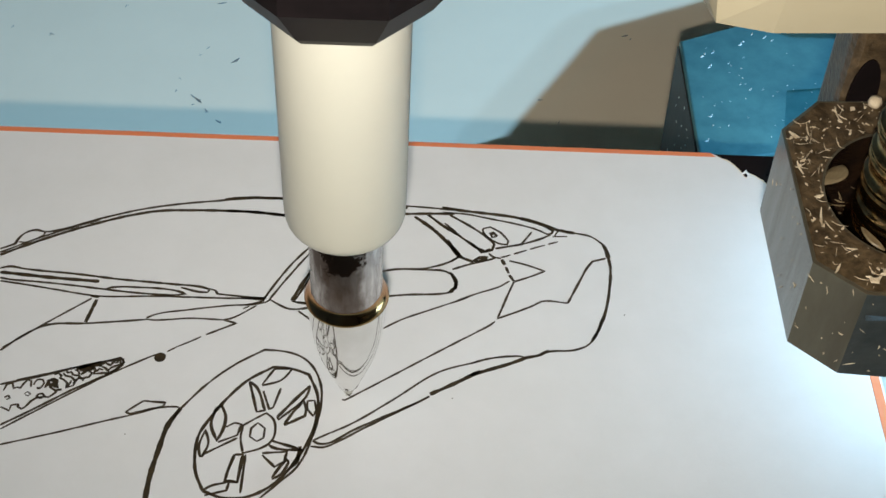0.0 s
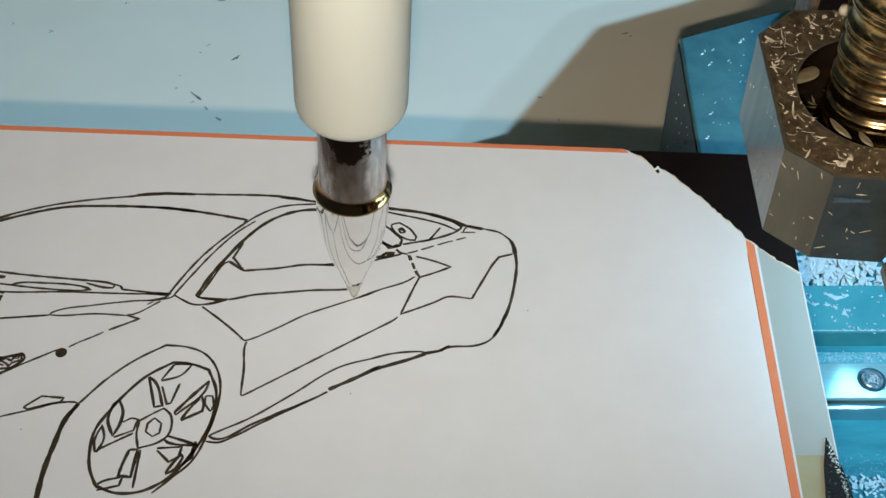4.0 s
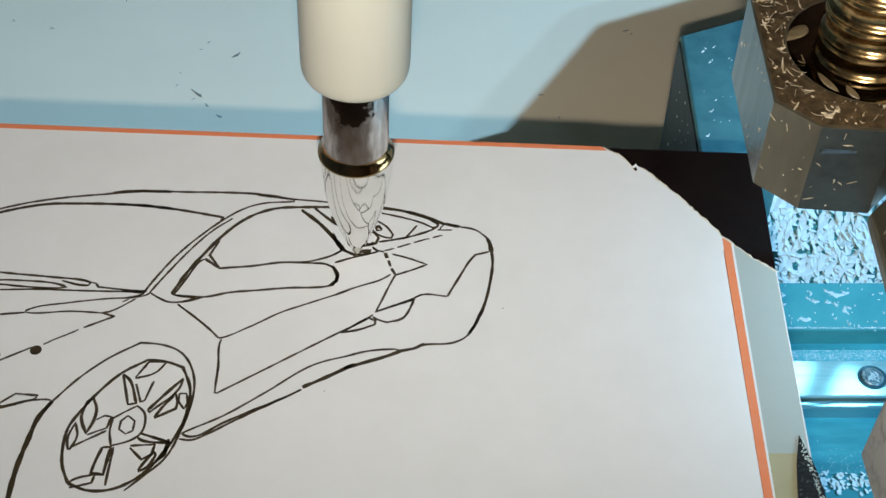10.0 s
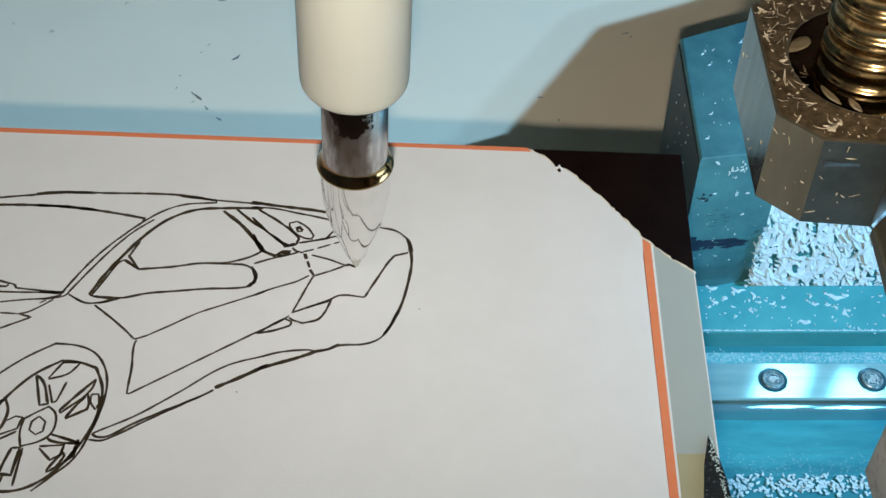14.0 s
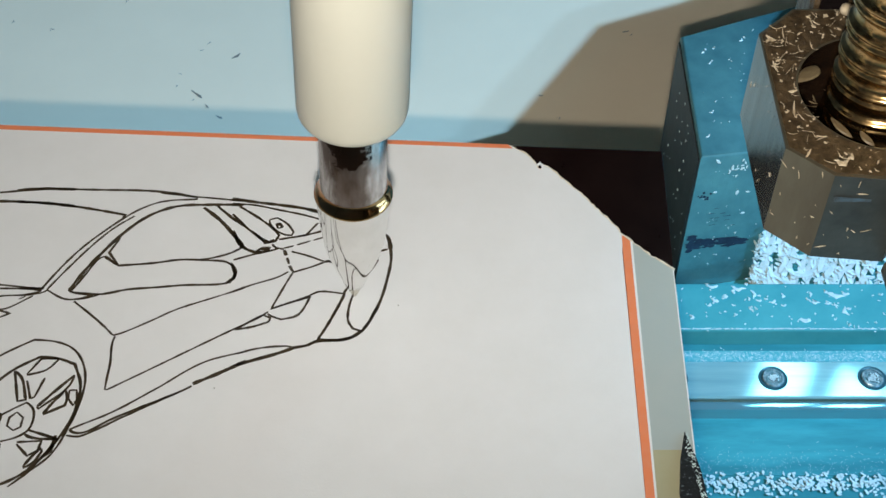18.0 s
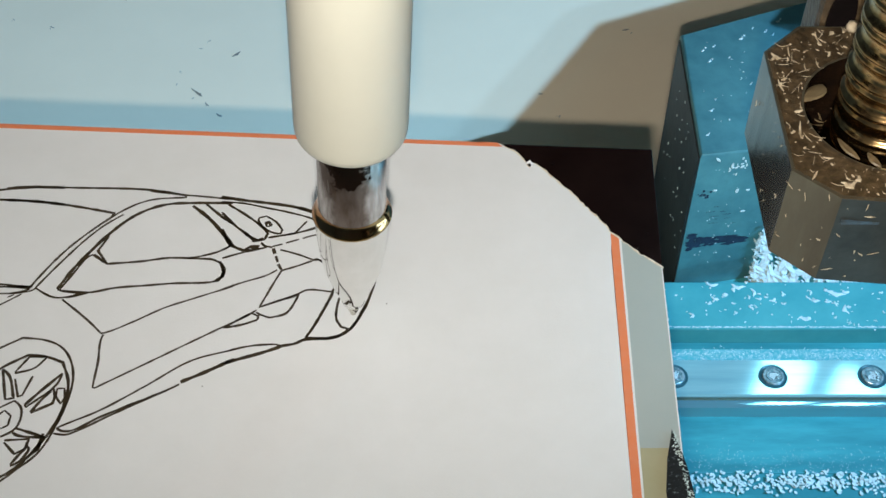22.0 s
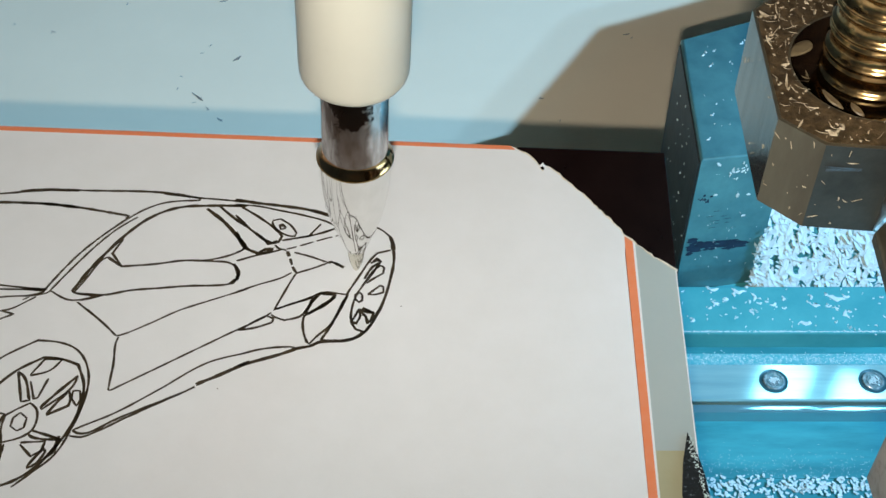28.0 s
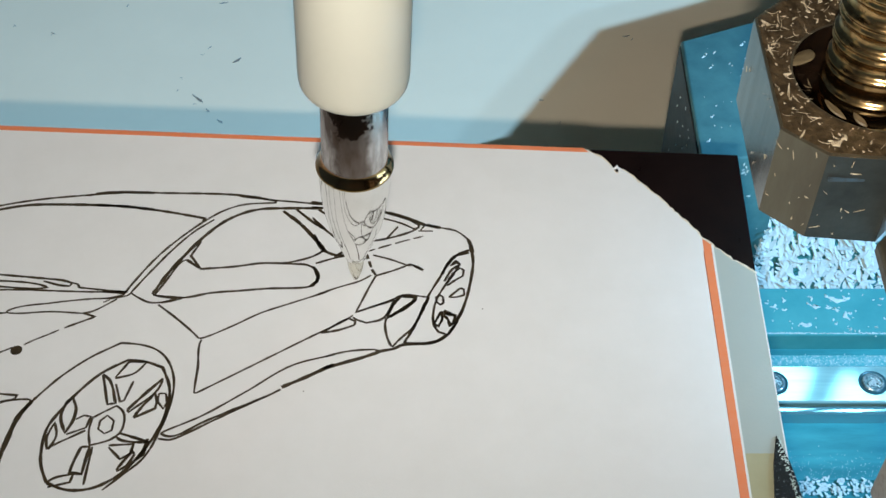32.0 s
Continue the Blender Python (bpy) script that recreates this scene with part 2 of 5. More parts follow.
def fragment(bm, x, y, z, length, width, turn, rng):
    """One flat ragged shaving: an uneven outline with a slightly humped top, in mm."""
    n = 9
    ca, sa = math.cos(turn), math.sin(turn)
    rings = []
    for scale, lift in ((1.0, 0.0), (0.94, 0.05), (0.55, 0.12)):
        if not rings:
            radii = [rng.uniform(0.45, 1.0) for _ in range(n)]
        row = []
        for k in range(n):
            a = 2 * math.pi * k / n
            u, v = 0.5 * length * radii[k] * scale * math.cos(a), 0.5 * width * radii[k] * scale * math.sin(a) + 0.25 * width * math.cos(2 * a)
            row.append(bm.verts.new(((x + ca * u - sa * v) * MM, (y + sa * u + ca * v) * MM, (z + lift) * MM)))
        rings.append(row)
    for p, q in zip(rings, rings[1:]):
        for k in range(n):
            bm.faces.new((p[k], p[(k + 1) % n], q[(k + 1) % n], q[k]))
    bm.faces.new(rings[-1])


# ---- the room and the table ----
def room():
    walls = [("wall_north", (-1500, 1500, 1500, 1600)), ("wall_south", (-1500, 1500, -1600, -1500)),
             ("wall_east", (1500, 1600, -1500, 1500)), ("wall_west", (-1600, -1500, -1500, 1500))]
    for name, (x0, x1, y0, y1) in walls:
        tagged(mesh_object(name, box(x0, x1, y0, y1, -850, 1600), M_WALL), "plain grey workshop wall", "wall", kind="structure")
    tagged(mesh_object("floor", box(-1600, 1600, -1600, 1600, -950, -850), M_WALL), "plain grey workshop floor", "floor", kind="structure")
    tagged(mesh_object("ceiling", box(-1600, 1600, -1600, 1600, 1600, 1700), M_WALL), "plain grey workshop ceiling", "ceiling", kind="structure")
    table = thing("work_table", "pale painted table top with dirt specks", "table")
    part("tabletop", box(-700, 700, -300, 700, -105, TABLE_Z, 2.0), M_TABLE, table)
    for x in (-650, 650):
        for y in (-250, 650):
            part("leg", box(x - 25, x + 25, y - 25, y + 25, -850, -105, 2.0), M_TABLE, table)


TABLE_Z = -75.0
room()


def specks():
    """Small dirt marks on the table top."""
    rng = random.Random(4)
    marks = [(-95.0, 226.5, 0.9, 2.2), (-85.9, 223.8, 1.3, 2.6), (-71.2, 233.6, 1.0, 1.4), (-49.6, 234.6, 2.0, 0.2), (-50.8, 219.1, 0.8, 0.8), (-52.3, 216.5, 0.7, 0.0), (-55.8, 208.9, 0.6, 0.0),
             (-56.0, 204.9, 0.8, 1.4), (-52.2, 203.1, 1.6, -0.8), (-51.0, 201.9, 2.3, -0.8), (-48.9, 198.7, 1.4, -0.9), (-52.0, 200.6, 0.7, 0.8), (-46.0, 195.3, 1.7, -0.7), (-44.5, 214.6, 2.3, 0.8),
             (40.1, 222.9, 1.6, 0.3), (20.4, 201.9, 1.1, 0.1), (23.9, 195.0, 1.0, 1.2), (41.2, 221.8, 0.9, 0.9)]
    for x, y, size, turn in marks:
        bm = bmesh.new()
        flake(bm, x, y, TABLE_Z, size, size * 0.2, turn, curl=0.1, thick=0.05)
        flake(bm, x + rng.uniform(-0.5, 0.5), y + rng.uniform(-0.5, 0.5), TABLE_Z, size * 0.35, size * 0.12, rng.uniform(0, 3), curl=0.1, thick=0.04)
        tagged(mesh_object("dirt_speck", bm, M_SPECK if size > 2.2 else M_SMUDGE), "small dark crumb of dirt on the table", "speck", "specks on the table")


specks()


# ---- the fixed frame of the machine ----
def frame_beam():
    beam = thing("machine_beam", "cyan painted machine beam with steps and a groove", "machine frame")
    part("ridge", box(-160, 160, 123.3, 132.8, TABLE_Z + 4, -53.5, 0.3), M_CYAN, beam)
    # bed and front step in a darker teal than the ridge
    part("bed", box(-160, 160, 99.4, 123.3, TABLE_Z + 4, -57.0, 0.2), M_BED, beam)
    part("lip", box(-160, 160, 119.3, 121.6, -57.0, -56.4, 0.25), M_DUSTY, beam)
    part("front_step", box(-160, 160, 88, 99.4, TABLE_Z + 4, -57.15, 0.1), M_BED, beam)
    for x in (-150, 150):
        part("foot", box(x - 12, x + 12, 95, 130, TABLE_Z, TABLE_Z + 4, 0.5), M_HOLDER, beam)
    crown = [(109.9 + 0.68 * s, -54.6 - 0.014 * s * s) for s in [k / 4 - 1 for k in range(9)]]
    crown = [(109.22, -57.0)] + crown + [(110.58, -57.0)]
    bm = bmesh.new()
    ends = [[bm.verts.new((x * MM, y * MM, z * MM)) for y, z in crown] for x in (-155, 155)]
    for k in range(len(crown)):
        j = (k + 1) % len(crown)
        bm.faces.new((ends[0][k], ends[0][j], ends[1][j], ends[1][k]))
    bm.faces.new(ends[0])
    bm.faces.new(ends[1][::-1])
    part("bead", bm, M_BEAD, beam, "glossy rounded bead along the rail", smooth=30)
    rail = thing("linear_rail", "polished steel guide rail bolted to the cyan beam", "rail")
    prof = [(-3.4, -57), (-3.4, -56.1), (-2.9, -55.6), (-2.9, -55.0), (-3.4, -54.5), (-3.4, -54.25), (-3.15, -54), (3.15, -54), (3.4, -54.25), (3.4, -54.5),
            (2.9, -55.0), (2.9, -55.6), (3.4, -56.1), (3.4, -57)]
    bm = bmesh.new()
    ends = [[bm.verts.new((x * MM, (114.4 + y) * MM, z * MM)) for y, z in prof] for x in (-155, 155)]
    for k in range(len(prof)):
        j = (k + 1) % len(prof)
        bm.faces.new((ends[0][k], ends[0][j], ends[1][j], ends[1][k]))
    bm.faces.new(ends[0])
    bm.faces.new(ends[1][::-1])
    part("rail_bar", bm, M_STEEL, rail)
    for i in range(-9, 7):
        x = 50.0 + 15.05 * i
        hole = part("counterbore", lathe([(0, -53.98), (2.2, -53.98), (2.2, -53.92), (2.0, -53.9), (1.9, -53.96), (0, -53.96)], 28, cx=x, cy=114.5), M_SOCKET, rail, "dark counterbored hole")
        bm = lathe([(0, -53.95), (1.68, -53.95), (1.66, -53.74), (1.52, -53.62), (1.3, -53.62), (1.22, -53.76), (1.08, -53.76), (1.0, -53.62), (0.75, -53.62), (0.7, -53.9), (0, -53.9)], 24, cx=x, cy=114.5)
        part("bolt_head", bm, M_BOLT, hole, "dusty steel socket bolt head", smooth=40)
        bm = bmesh.new()
        rng = random.Random(i + 40)
        for _ in range(46):
            flake(bm, x + rng.gauss(0, 0.36), 114.5 + rng.gauss(-0.15, 0.32), -53.75 + rng.uniform(0, 0.3), rng.uniform(0.2, 0.5), rng.uniform(0.14, 0.3), rng.uniform(0, 6.28), 0.1, 0.3, 0.03)
        part("dust_plug", bm, M_PILE, hole, "white dust caught in the socket")


frame_beam()


def end_block():
    block = thing("frame_end_block", "blue end block of the machine frame with a skewed back edge", "machine frame")
    bm = prism([(37.7, 134.5), (50.6, 136.3), (52.6, 150.5), (110, 156), (110, 190), (51.7, 167.3), (38.1, 162.2)], TABLE_Z, -26.8)
    edges = [e for e in bm.edges if all(v.co.z > -27 * MM for v in e.verts)]
    bmesh.ops.bevel(bm, geom=edges, offset=0.5 * MM, segments=3, profile=0.5, affect="EDGES")
    part("body", bm, M_BLUE, block, smooth=50)
    part("base_plate", prism([(110, 132.95), (110, 155.8), (52.8, 150.3), (50.8, 136.1), (40, 134.6), (40, 132.95)], TABLE_Z, -56.5, 0.3), M_CYAN, block, "cyan shelf under the shavings")
    # thin dark plate paints the shade on the block's left side
    part("side_shade", prism([(37.4, 134.9), (37.68, 134.7), (38.08, 161.9), (37.8, 161.6)], TABLE_Z, -27.6, 0.1), M_SIDE_SHADE, block, "thin dark grey plate for the block's shaded left side")
    bm = bmesh.new()
    rng = random.Random(9)

    def blot(x, z, w, h):
        vs = [bm.verts.new(((x + w * math.cos(a) * rng.uniform(0.75, 1)) * MM, (134.5 + 0.1407 * (x - 37.7) - 0.04 - rng.uniform(0, 0.02) + 0.1407 * w * math.cos(a)) * MM, (z + h * math.sin(a) * rng.uniform(0.7, 1)) * MM)) for a in [k * math.pi / 4 for k in range(8)]]
        bm.faces.new(vs)
    for _ in range(110):
        x = 38.7 + 9.0 * rng.random() ** 1.3
        blot(x, -46.2 - 0.1 * (x - 43) + rng.gauss(0, max(0.3, 0.85 - 0.07 * (x - 39))), rng.uniform(0.3, 1.1), rng.uniform(0.2, 0.5))
    for _ in range(9):
        blot(rng.gauss(39.6, 0.5), rng.gauss(-35.4, 0.4), rng.uniform(0.15, 0.4), rng.uniform(0.15, 0.35))
    for _ in range(10):
        blot(rng.gauss(43, 2.0), rng.gauss(-41.0, 1.4), rng.uniform(0.3, 1.0), rng.uniform(0.03, 0.07))
    part("smear", bm, M_SMEAR, block, "dark greasy smear on the front face")


end_block()


def shavings():
    rng = random.Random(11)
    bm = bmesh.new()
    # heap on the shelf behind the beam, climbing towards the block's inner wall
    def heap_height(x, y):
        back = min(1.0, max(0.0, (y - 133.2) / 15.5))
        return -55.6 + 13.5 * back + 1.0 * noise.noise((x * 0.22, y * 0.22, 1.7)) + 0.6 * noise.noise((x * 0.6, y * 0.6, 5.1))

    def heap_left(y):
        return 49.0 + 0.9 * noise.noise((y * 0.3, 2.2, 0.0)) if y < 136.0 else 50.9 + 0.13 * (y - 136.3)
    # sloped cyan core added to colour the shaded gaps between the flakes
    gap_shade = bmesh.new()
    nx, ny = 60, 26
    rows = []
    for j in range(ny + 1):
        y = 132.95 + 17.2 * j / ny
        x0 = heap_left(y) + 0.3
        rows.append([gap_shade.verts.new(((x0 + (92 - x0) * i / nx) * MM, y * MM, max(-56.4, heap_height(x0 + (92 - x0) * i / nx, y) - 0.55) * MM)) for i in range(nx + 1)])
    for p, q in zip(rows, rows[1:]):
        for i in range(nx):
            gap_shade.faces.new((p[i], p[i + 1], q[i + 1], q[i]))
    bmesh.ops.solidify(gap_shade, geom=gap_shade.faces[:], thickness=0.3 * MM)
    part("gap_shade", gap_shade, M_CYAN, bpy.data.objects["frame_end_block"], "cyan surface added for the shaded gaps in the shavings")
    for layer in range(1900):
        x, y = rng.uniform(48.4, 92), rng.uniform(133.0, 150.2)
        if x < heap_left(y) + 0.4:
            continue
        z = heap_height(x, y) - 0.55 + 0.5 * rng.random()
        turn = rng.uniform(0, 6.28)
        slope = 0.85 * math.sin(turn) + rng.uniform(-0.12, 0.12)
        length = rng.choice((0.9, 1.3, 1.8, 2.4, 3.2)) * rng.uniform(0.8, 1.15)
        if x - 0.45 * length < heap_left(y) and y > 135.4:
            length = 1.2
        flake(bm, x, y, z, length, rng.choice((0.5, 0.7, 0.95, 1.2)), turn, slope, rng.uniform(0.0, 0.12), 0.02)
    # flakes spilling round the block's front edge
    for _ in range(60):
        z = rng.gauss(-49, 2.8)
        flake(bm, 50.5 + rng.uniform(-0.9, 0.3) * math.exp(-((z + 48) / 4) ** 2), 135.9 + rng.uniform(-0.5, -0.1), z, rng.uniform(0.6, 1.5), rng.uniform(0.2, 0.5), rng.uniform(0, 6.28), rng.uniform(-0.8, 0.8), 0.3, 0.03)
    tagged(mesh_object("shavings_heap", bm, M_PILE), "heap of white shavings on the shelf beside the blue block", "shavings", kind="stuff")
    bm = bmesh.new()
    for _ in range(45):
        flake(bm, rng.gauss(51.0, 1.2), rng.uniform(132.95, 134.6), -55.6 + rng.uniform(0, 0.8), rng.uniform(0.5, 1.4), rng.uniform(0.15, 0.4), rng.uniform(0, 6.28), rng.uniform(-0.3, 0.3), 0.3, 0.03)
    tagged(mesh_object("brown_crumbs", bm, M_CHIP), "brown wood crumbs at the foot of the shavings heap", "shavings", kind="stuff")
    bm = bmesh.new()
    # row in the front step
    for _ in range(1100):
        x, y = rng.uniform(20, 92), rng.gauss(97.9, 0.85)
        if not 95.6 < y < 99.8:
            continue
        s = 1.0 if x > 38 else 0.7
        flake(bm, x, y, -57.15 + rng.random() * 0.4, rng.uniform(0.3, 0.85) * s, rng.uniform(0.25, 0.5), rng.uniform(0, 6.28), rng.uniform(-0.15, 0.15), 0.2)
    # tiny pale flakes that lighten the bed behind the row
    for _ in range(900):
        y = rng.gauss(101.2, 1.5)
        if y > 99.6:
            flake(bm, rng.uniform(28, 92), y, -57.0, rng.uniform(0.06, 0.2), rng.uniform(0.04, 0.1), rng.uniform(0, 6.28), 0, 0.1, 0.01)
    # dust line along the lip
    for _ in range(700):
        flake(bm, rng.uniform(30, 92), rng.gauss(120.5, 0.5), -56.4, rng.uniform(0.12, 0.4), rng.uniform(0.06, 0.16), rng.uniform(0, 6.28), 0, 0.2, 0.02)
    # dust along the ridge's front edge
    for _ in range(620):
        flake(bm, rng.uniform(30, 92), 123.5 + abs(rng.gauss(0, 0.09)), -53.5, rng.uniform(0.15, 0.5), rng.uniform(0.06, 0.14), rng.gauss(0, 0.35), 0, 0.2, 0.03)
    # fine grains on the ridge and the block top
    for _ in range(90):
        flake(bm, rng.uniform(30, 90), rng.uniform(123, 132.3), -53.5, rng.uniform(0.2, 0.6), rng.uniform(0.12, 0.3), rng.uniform(0, 6.28), 0, 0.2)
    for _ in range(45):
        x, y = rng.uniform(39.5, 60), rng.uniform(137, 161)
        flake(bm, x, y, -26.8, rng.uniform(0.1, 0.32), rng.uniform(0.06, 0.16), rng.uniform(0, 6.28), 0, 0.2)
    tagged(mesh_object("fine_shavings", bm, M_PILE), "scattered white shavings and dust on the machine frame", "shavings", kind="stuff")
    lying = [(43.2, 132.1, 2.1, 0.1), (44.9, 130.1, 1.5, 0.3), (43.1, 129.4, 1.7, -0.5), (42.2, 128.4, 1.2, 0.8), (47.2, 131.8, 3.1, -0.2), (49.5, 130.6, 2.7, 1.7),
             (50.2, 129.3, 1.4, 0.1), (52.3, 129.0, 1.9, 0.5), (54.1, 130.3, 1.4, 1.5), (54.0, 128.3, 1.0, 0.4), (58.6, 130.6, 1.4, 1.6), (59.1, 129.0, 2.3, -0.5),
             (62.6, 130.4, 3.9, -0.35), (61.0, 128.7, 1.4, 0.0), (62.2, 128.4, 1.2, -0.8), (63.5, 127.1, 2.7, -1.4), (56.9, 125.4, 2.3, 0.0), (69.9, 130.6, 1.2, 0.2),
             (39.1, 125.9, 1.7, 1.3), (48.7, 127.6, 1.5, -1.0), (63.6, 124.4, 0.8, 0.0), (46.1, 126.4, 0.8, 0.4), (61.6, 125.5, 0.8, 0.0), (67.7, 124.9, 0.6, 0.3)]
    for x, y, length, turn in lying:
        bm = bmesh.new()
        fragment(bm, x, y, -53.5, length * 0.95, 0.16 + 0.3 * length, turn, rng)
        for _ in range(rng.choice((1, 2, 2, 3))):
            fragment(bm, x + rng.uniform(-0.5, 0.5) * length, y + rng.uniform(-0.35, 0.35) * length, -53.5, length * rng.uniform(0.2, 0.5), 0.1 + 0.14 * length, turn + rng.uniform(-1.2, 1.2), rng)
        tagged(mesh_object("shaving", bm, M_PILE), "curled white shaving lying on the cyan beam", "shaving", "shavings on the beam")
    specks_on_top = [(41.1, 158.2, 1.2), (41.9, 155.6, 0.9), (47.6, 161.1, 1.4), (40.5, 144.1, 0.8), (54.2, 165.4, 1.2), (51.7, 162.8, 0.7), (47.4, 150.2, 0.6), (42.9, 159.1, 0.6), (41.5, 146.6, 0.35),
                     (49.8, 163.6, 0.5), (39.2, 138.8, 0.8), (46.1, 151.4, 0.4), (52.8, 162.0, 0.5), (45.0, 156.4, 0.4)]
    for x, y, size in specks_on_top:
        bm = bmesh.new()
        turn = rng.uniform(0.2, 1.2)
        fragment(bm, x, y, -26.8, size, size * 0.36, turn, rng)
        fragment(bm, x + 0.4 * size, y + 0.5 * size, -26.8, size * 0.5, size * 0.25, turn + 0.8, rng)
        tagged(mesh_object("shaving", bm, M_PILE), "small white shaving lying on the blue block", "shaving", "shavings on the block")
    # chips that cling to the block's front face
    bm = bmesh.new()
    spots = [(40.5, -28.1, 1.3), (44.5, -35.2, 1.3), (46.2, -35.2, 0.8), (46.2, -39.9, 0.9), (41.0, -34.6, 0.9), (44.5, -43.1, 0.5), (45.8, -44.4, 0.6), (45.9, -50.5, 0.5), (47.4, -32.4, 0.5)]
    spots += [(rng.uniform(42.3, 47.0), rng.gauss(-29.7, 0.8), rng.uniform(0.3, 1.0)) for _ in range(22)]
    spots += [(rng.uniform(39, 49), rng.uniform(-52, -29), rng.uniform(0.12, 0.3)) for _ in range(40)]
    for x, z, size in spots:
        turn = rng.uniform(0, 3.1)
        pts = [(size * 0.5 * math.cos(k * 1.05) * rng.uniform(0.6, 1), size * 0.25 * math.sin(k * 1.05) * rng.uniform(0.5, 1)) for k in range(6)]
        front = 134.5 + 0.1407 * (x - 37.7)
        rings = []
        for lift in (0.0, 0.09):
            rings.append([bm.verts.new(((x + u * math.cos(turn) - v * math.sin(turn)) * MM, (front + 0.1407 * (u * math.cos(turn) - v * math.sin(turn)) - lift) * MM, (z + u * math.sin(turn) + v * math.cos(turn)) * MM)) for u, v in pts])
        bm.faces.new(rings[1])
        for k in range(6):
            bm.faces.new((rings[0][k], rings[0][(k + 1) % 6], rings[1][(k + 1) % 6], rings[1][k]))
    for _ in range(34):
        y, z, size = rng.uniform(135.5, 158), rng.uniform(-52, -29), rng.uniform(0.15, 0.7)
        turn = rng.uniform(0.6, 2.4)
        face = 37.4 + 0.4 * (y - 134.9) / 26.7
        pts = [(size * 0.5 * math.cos(k * 1.05) * rng.uniform(0.6, 1), size * 0.22 * math.sin(k * 1.05) * rng.uniform(0.5, 1)) for k in range(6)]
        rings = [[bm.verts.new(((face - lift) * MM, (y + u * math.cos(turn) - v * math.sin(turn)) * MM, (z + u * math.sin(turn) + v * math.cos(turn)) * MM)) for u, v in pts] for lift in (0.0, 0.09)]
        bm.faces.new(rings[1])
        for k in range(6):
            bm.faces.new((rings[0][k], rings[0][(k + 1) % 6], rings[1][(k + 1) % 6], rings[1][k]))
    tagged(mesh_object("clinging_chips", bm, M_PILE), "white chips clinging to the faces of the blue block", "shavings", kind="stuff")


shavings()


# ---- the sliding bed and the card on it ----
PLATE = [(-92, 115.0), (24.7, 108.7), (23.8, 90.0), (22.0, 30.0), (-97.0, 30.0)]
bed = thing("machine_bed", "black sliding bed plate on a carriage", "machine bed")
part("plate", prism(PLATE, -6.0, -0.45, 0.2), M_BLACK, bed, "glossy black plate")
part("pedestal", box(-70, 0, 60, 104, -49.0, -6.0, 1.0), M_HOLDER, bed)
for x in (-60, -18):
    part("carriage", box(x, x + 17, 107, 122, -53.2, -44.0, 0.5), M_STEEL, bed)
    part("bracket", box(x + 2, x + 15, 100, 121, -44.0, -38.0, 0.5), M_HOLDER, bed)
bm = prism([(22.3, 69.2), (23.0, 66.2), (23.3, 64.5), (23.6, 61.0), (24.2, 50), (21.0, 50), (21.0, 62.5), (21.5, 66)], -0.44, 0.35, 0.15)
part("felt_pad", bm, M_FELT, bed, "glittering black felt pad at the plate's edge")


bm = bmesh.new()
lint_rng = random.Random(31)
for _ in range(150):
    s = lint_rng.random()
    flake(bm, 22.5 + 1.3 * s + lint_rng.gauss(-0.15, 0.16), 68.8 - 12 * s + lint_rng.uniform(-0.5, 0.5), 0.34, lint_rng.uniform(0.1, 0.35), lint_rng.uniform(0.05, 0.13), lint_rng.uniform(0, 6.28), 0.2, 0.3, 0.02)
part("lint", bm, M_PILE, bed, "white glittering lint on the felt")


def tear(points, seed, amount):
    """A ragged line through the points of a tear."""
    rng = random.Random(seed)
    out = []
    for (x0, y0), (x1, y1) in zip(points, points[1:]):
        n = max(2, int(math.hypot(x1 - x0, y1 - y0) / 0.45))
        for i in range(n):
            s = i / n
            out.append((x0 + (x1 - x0) * s + rng.uniform(-1, 1) * amount * (i > 0), y0 + (y1 - y0) * s + rng.uniform(-1, 1) * amount * (i > 0)))
    return out + [points[-1]]


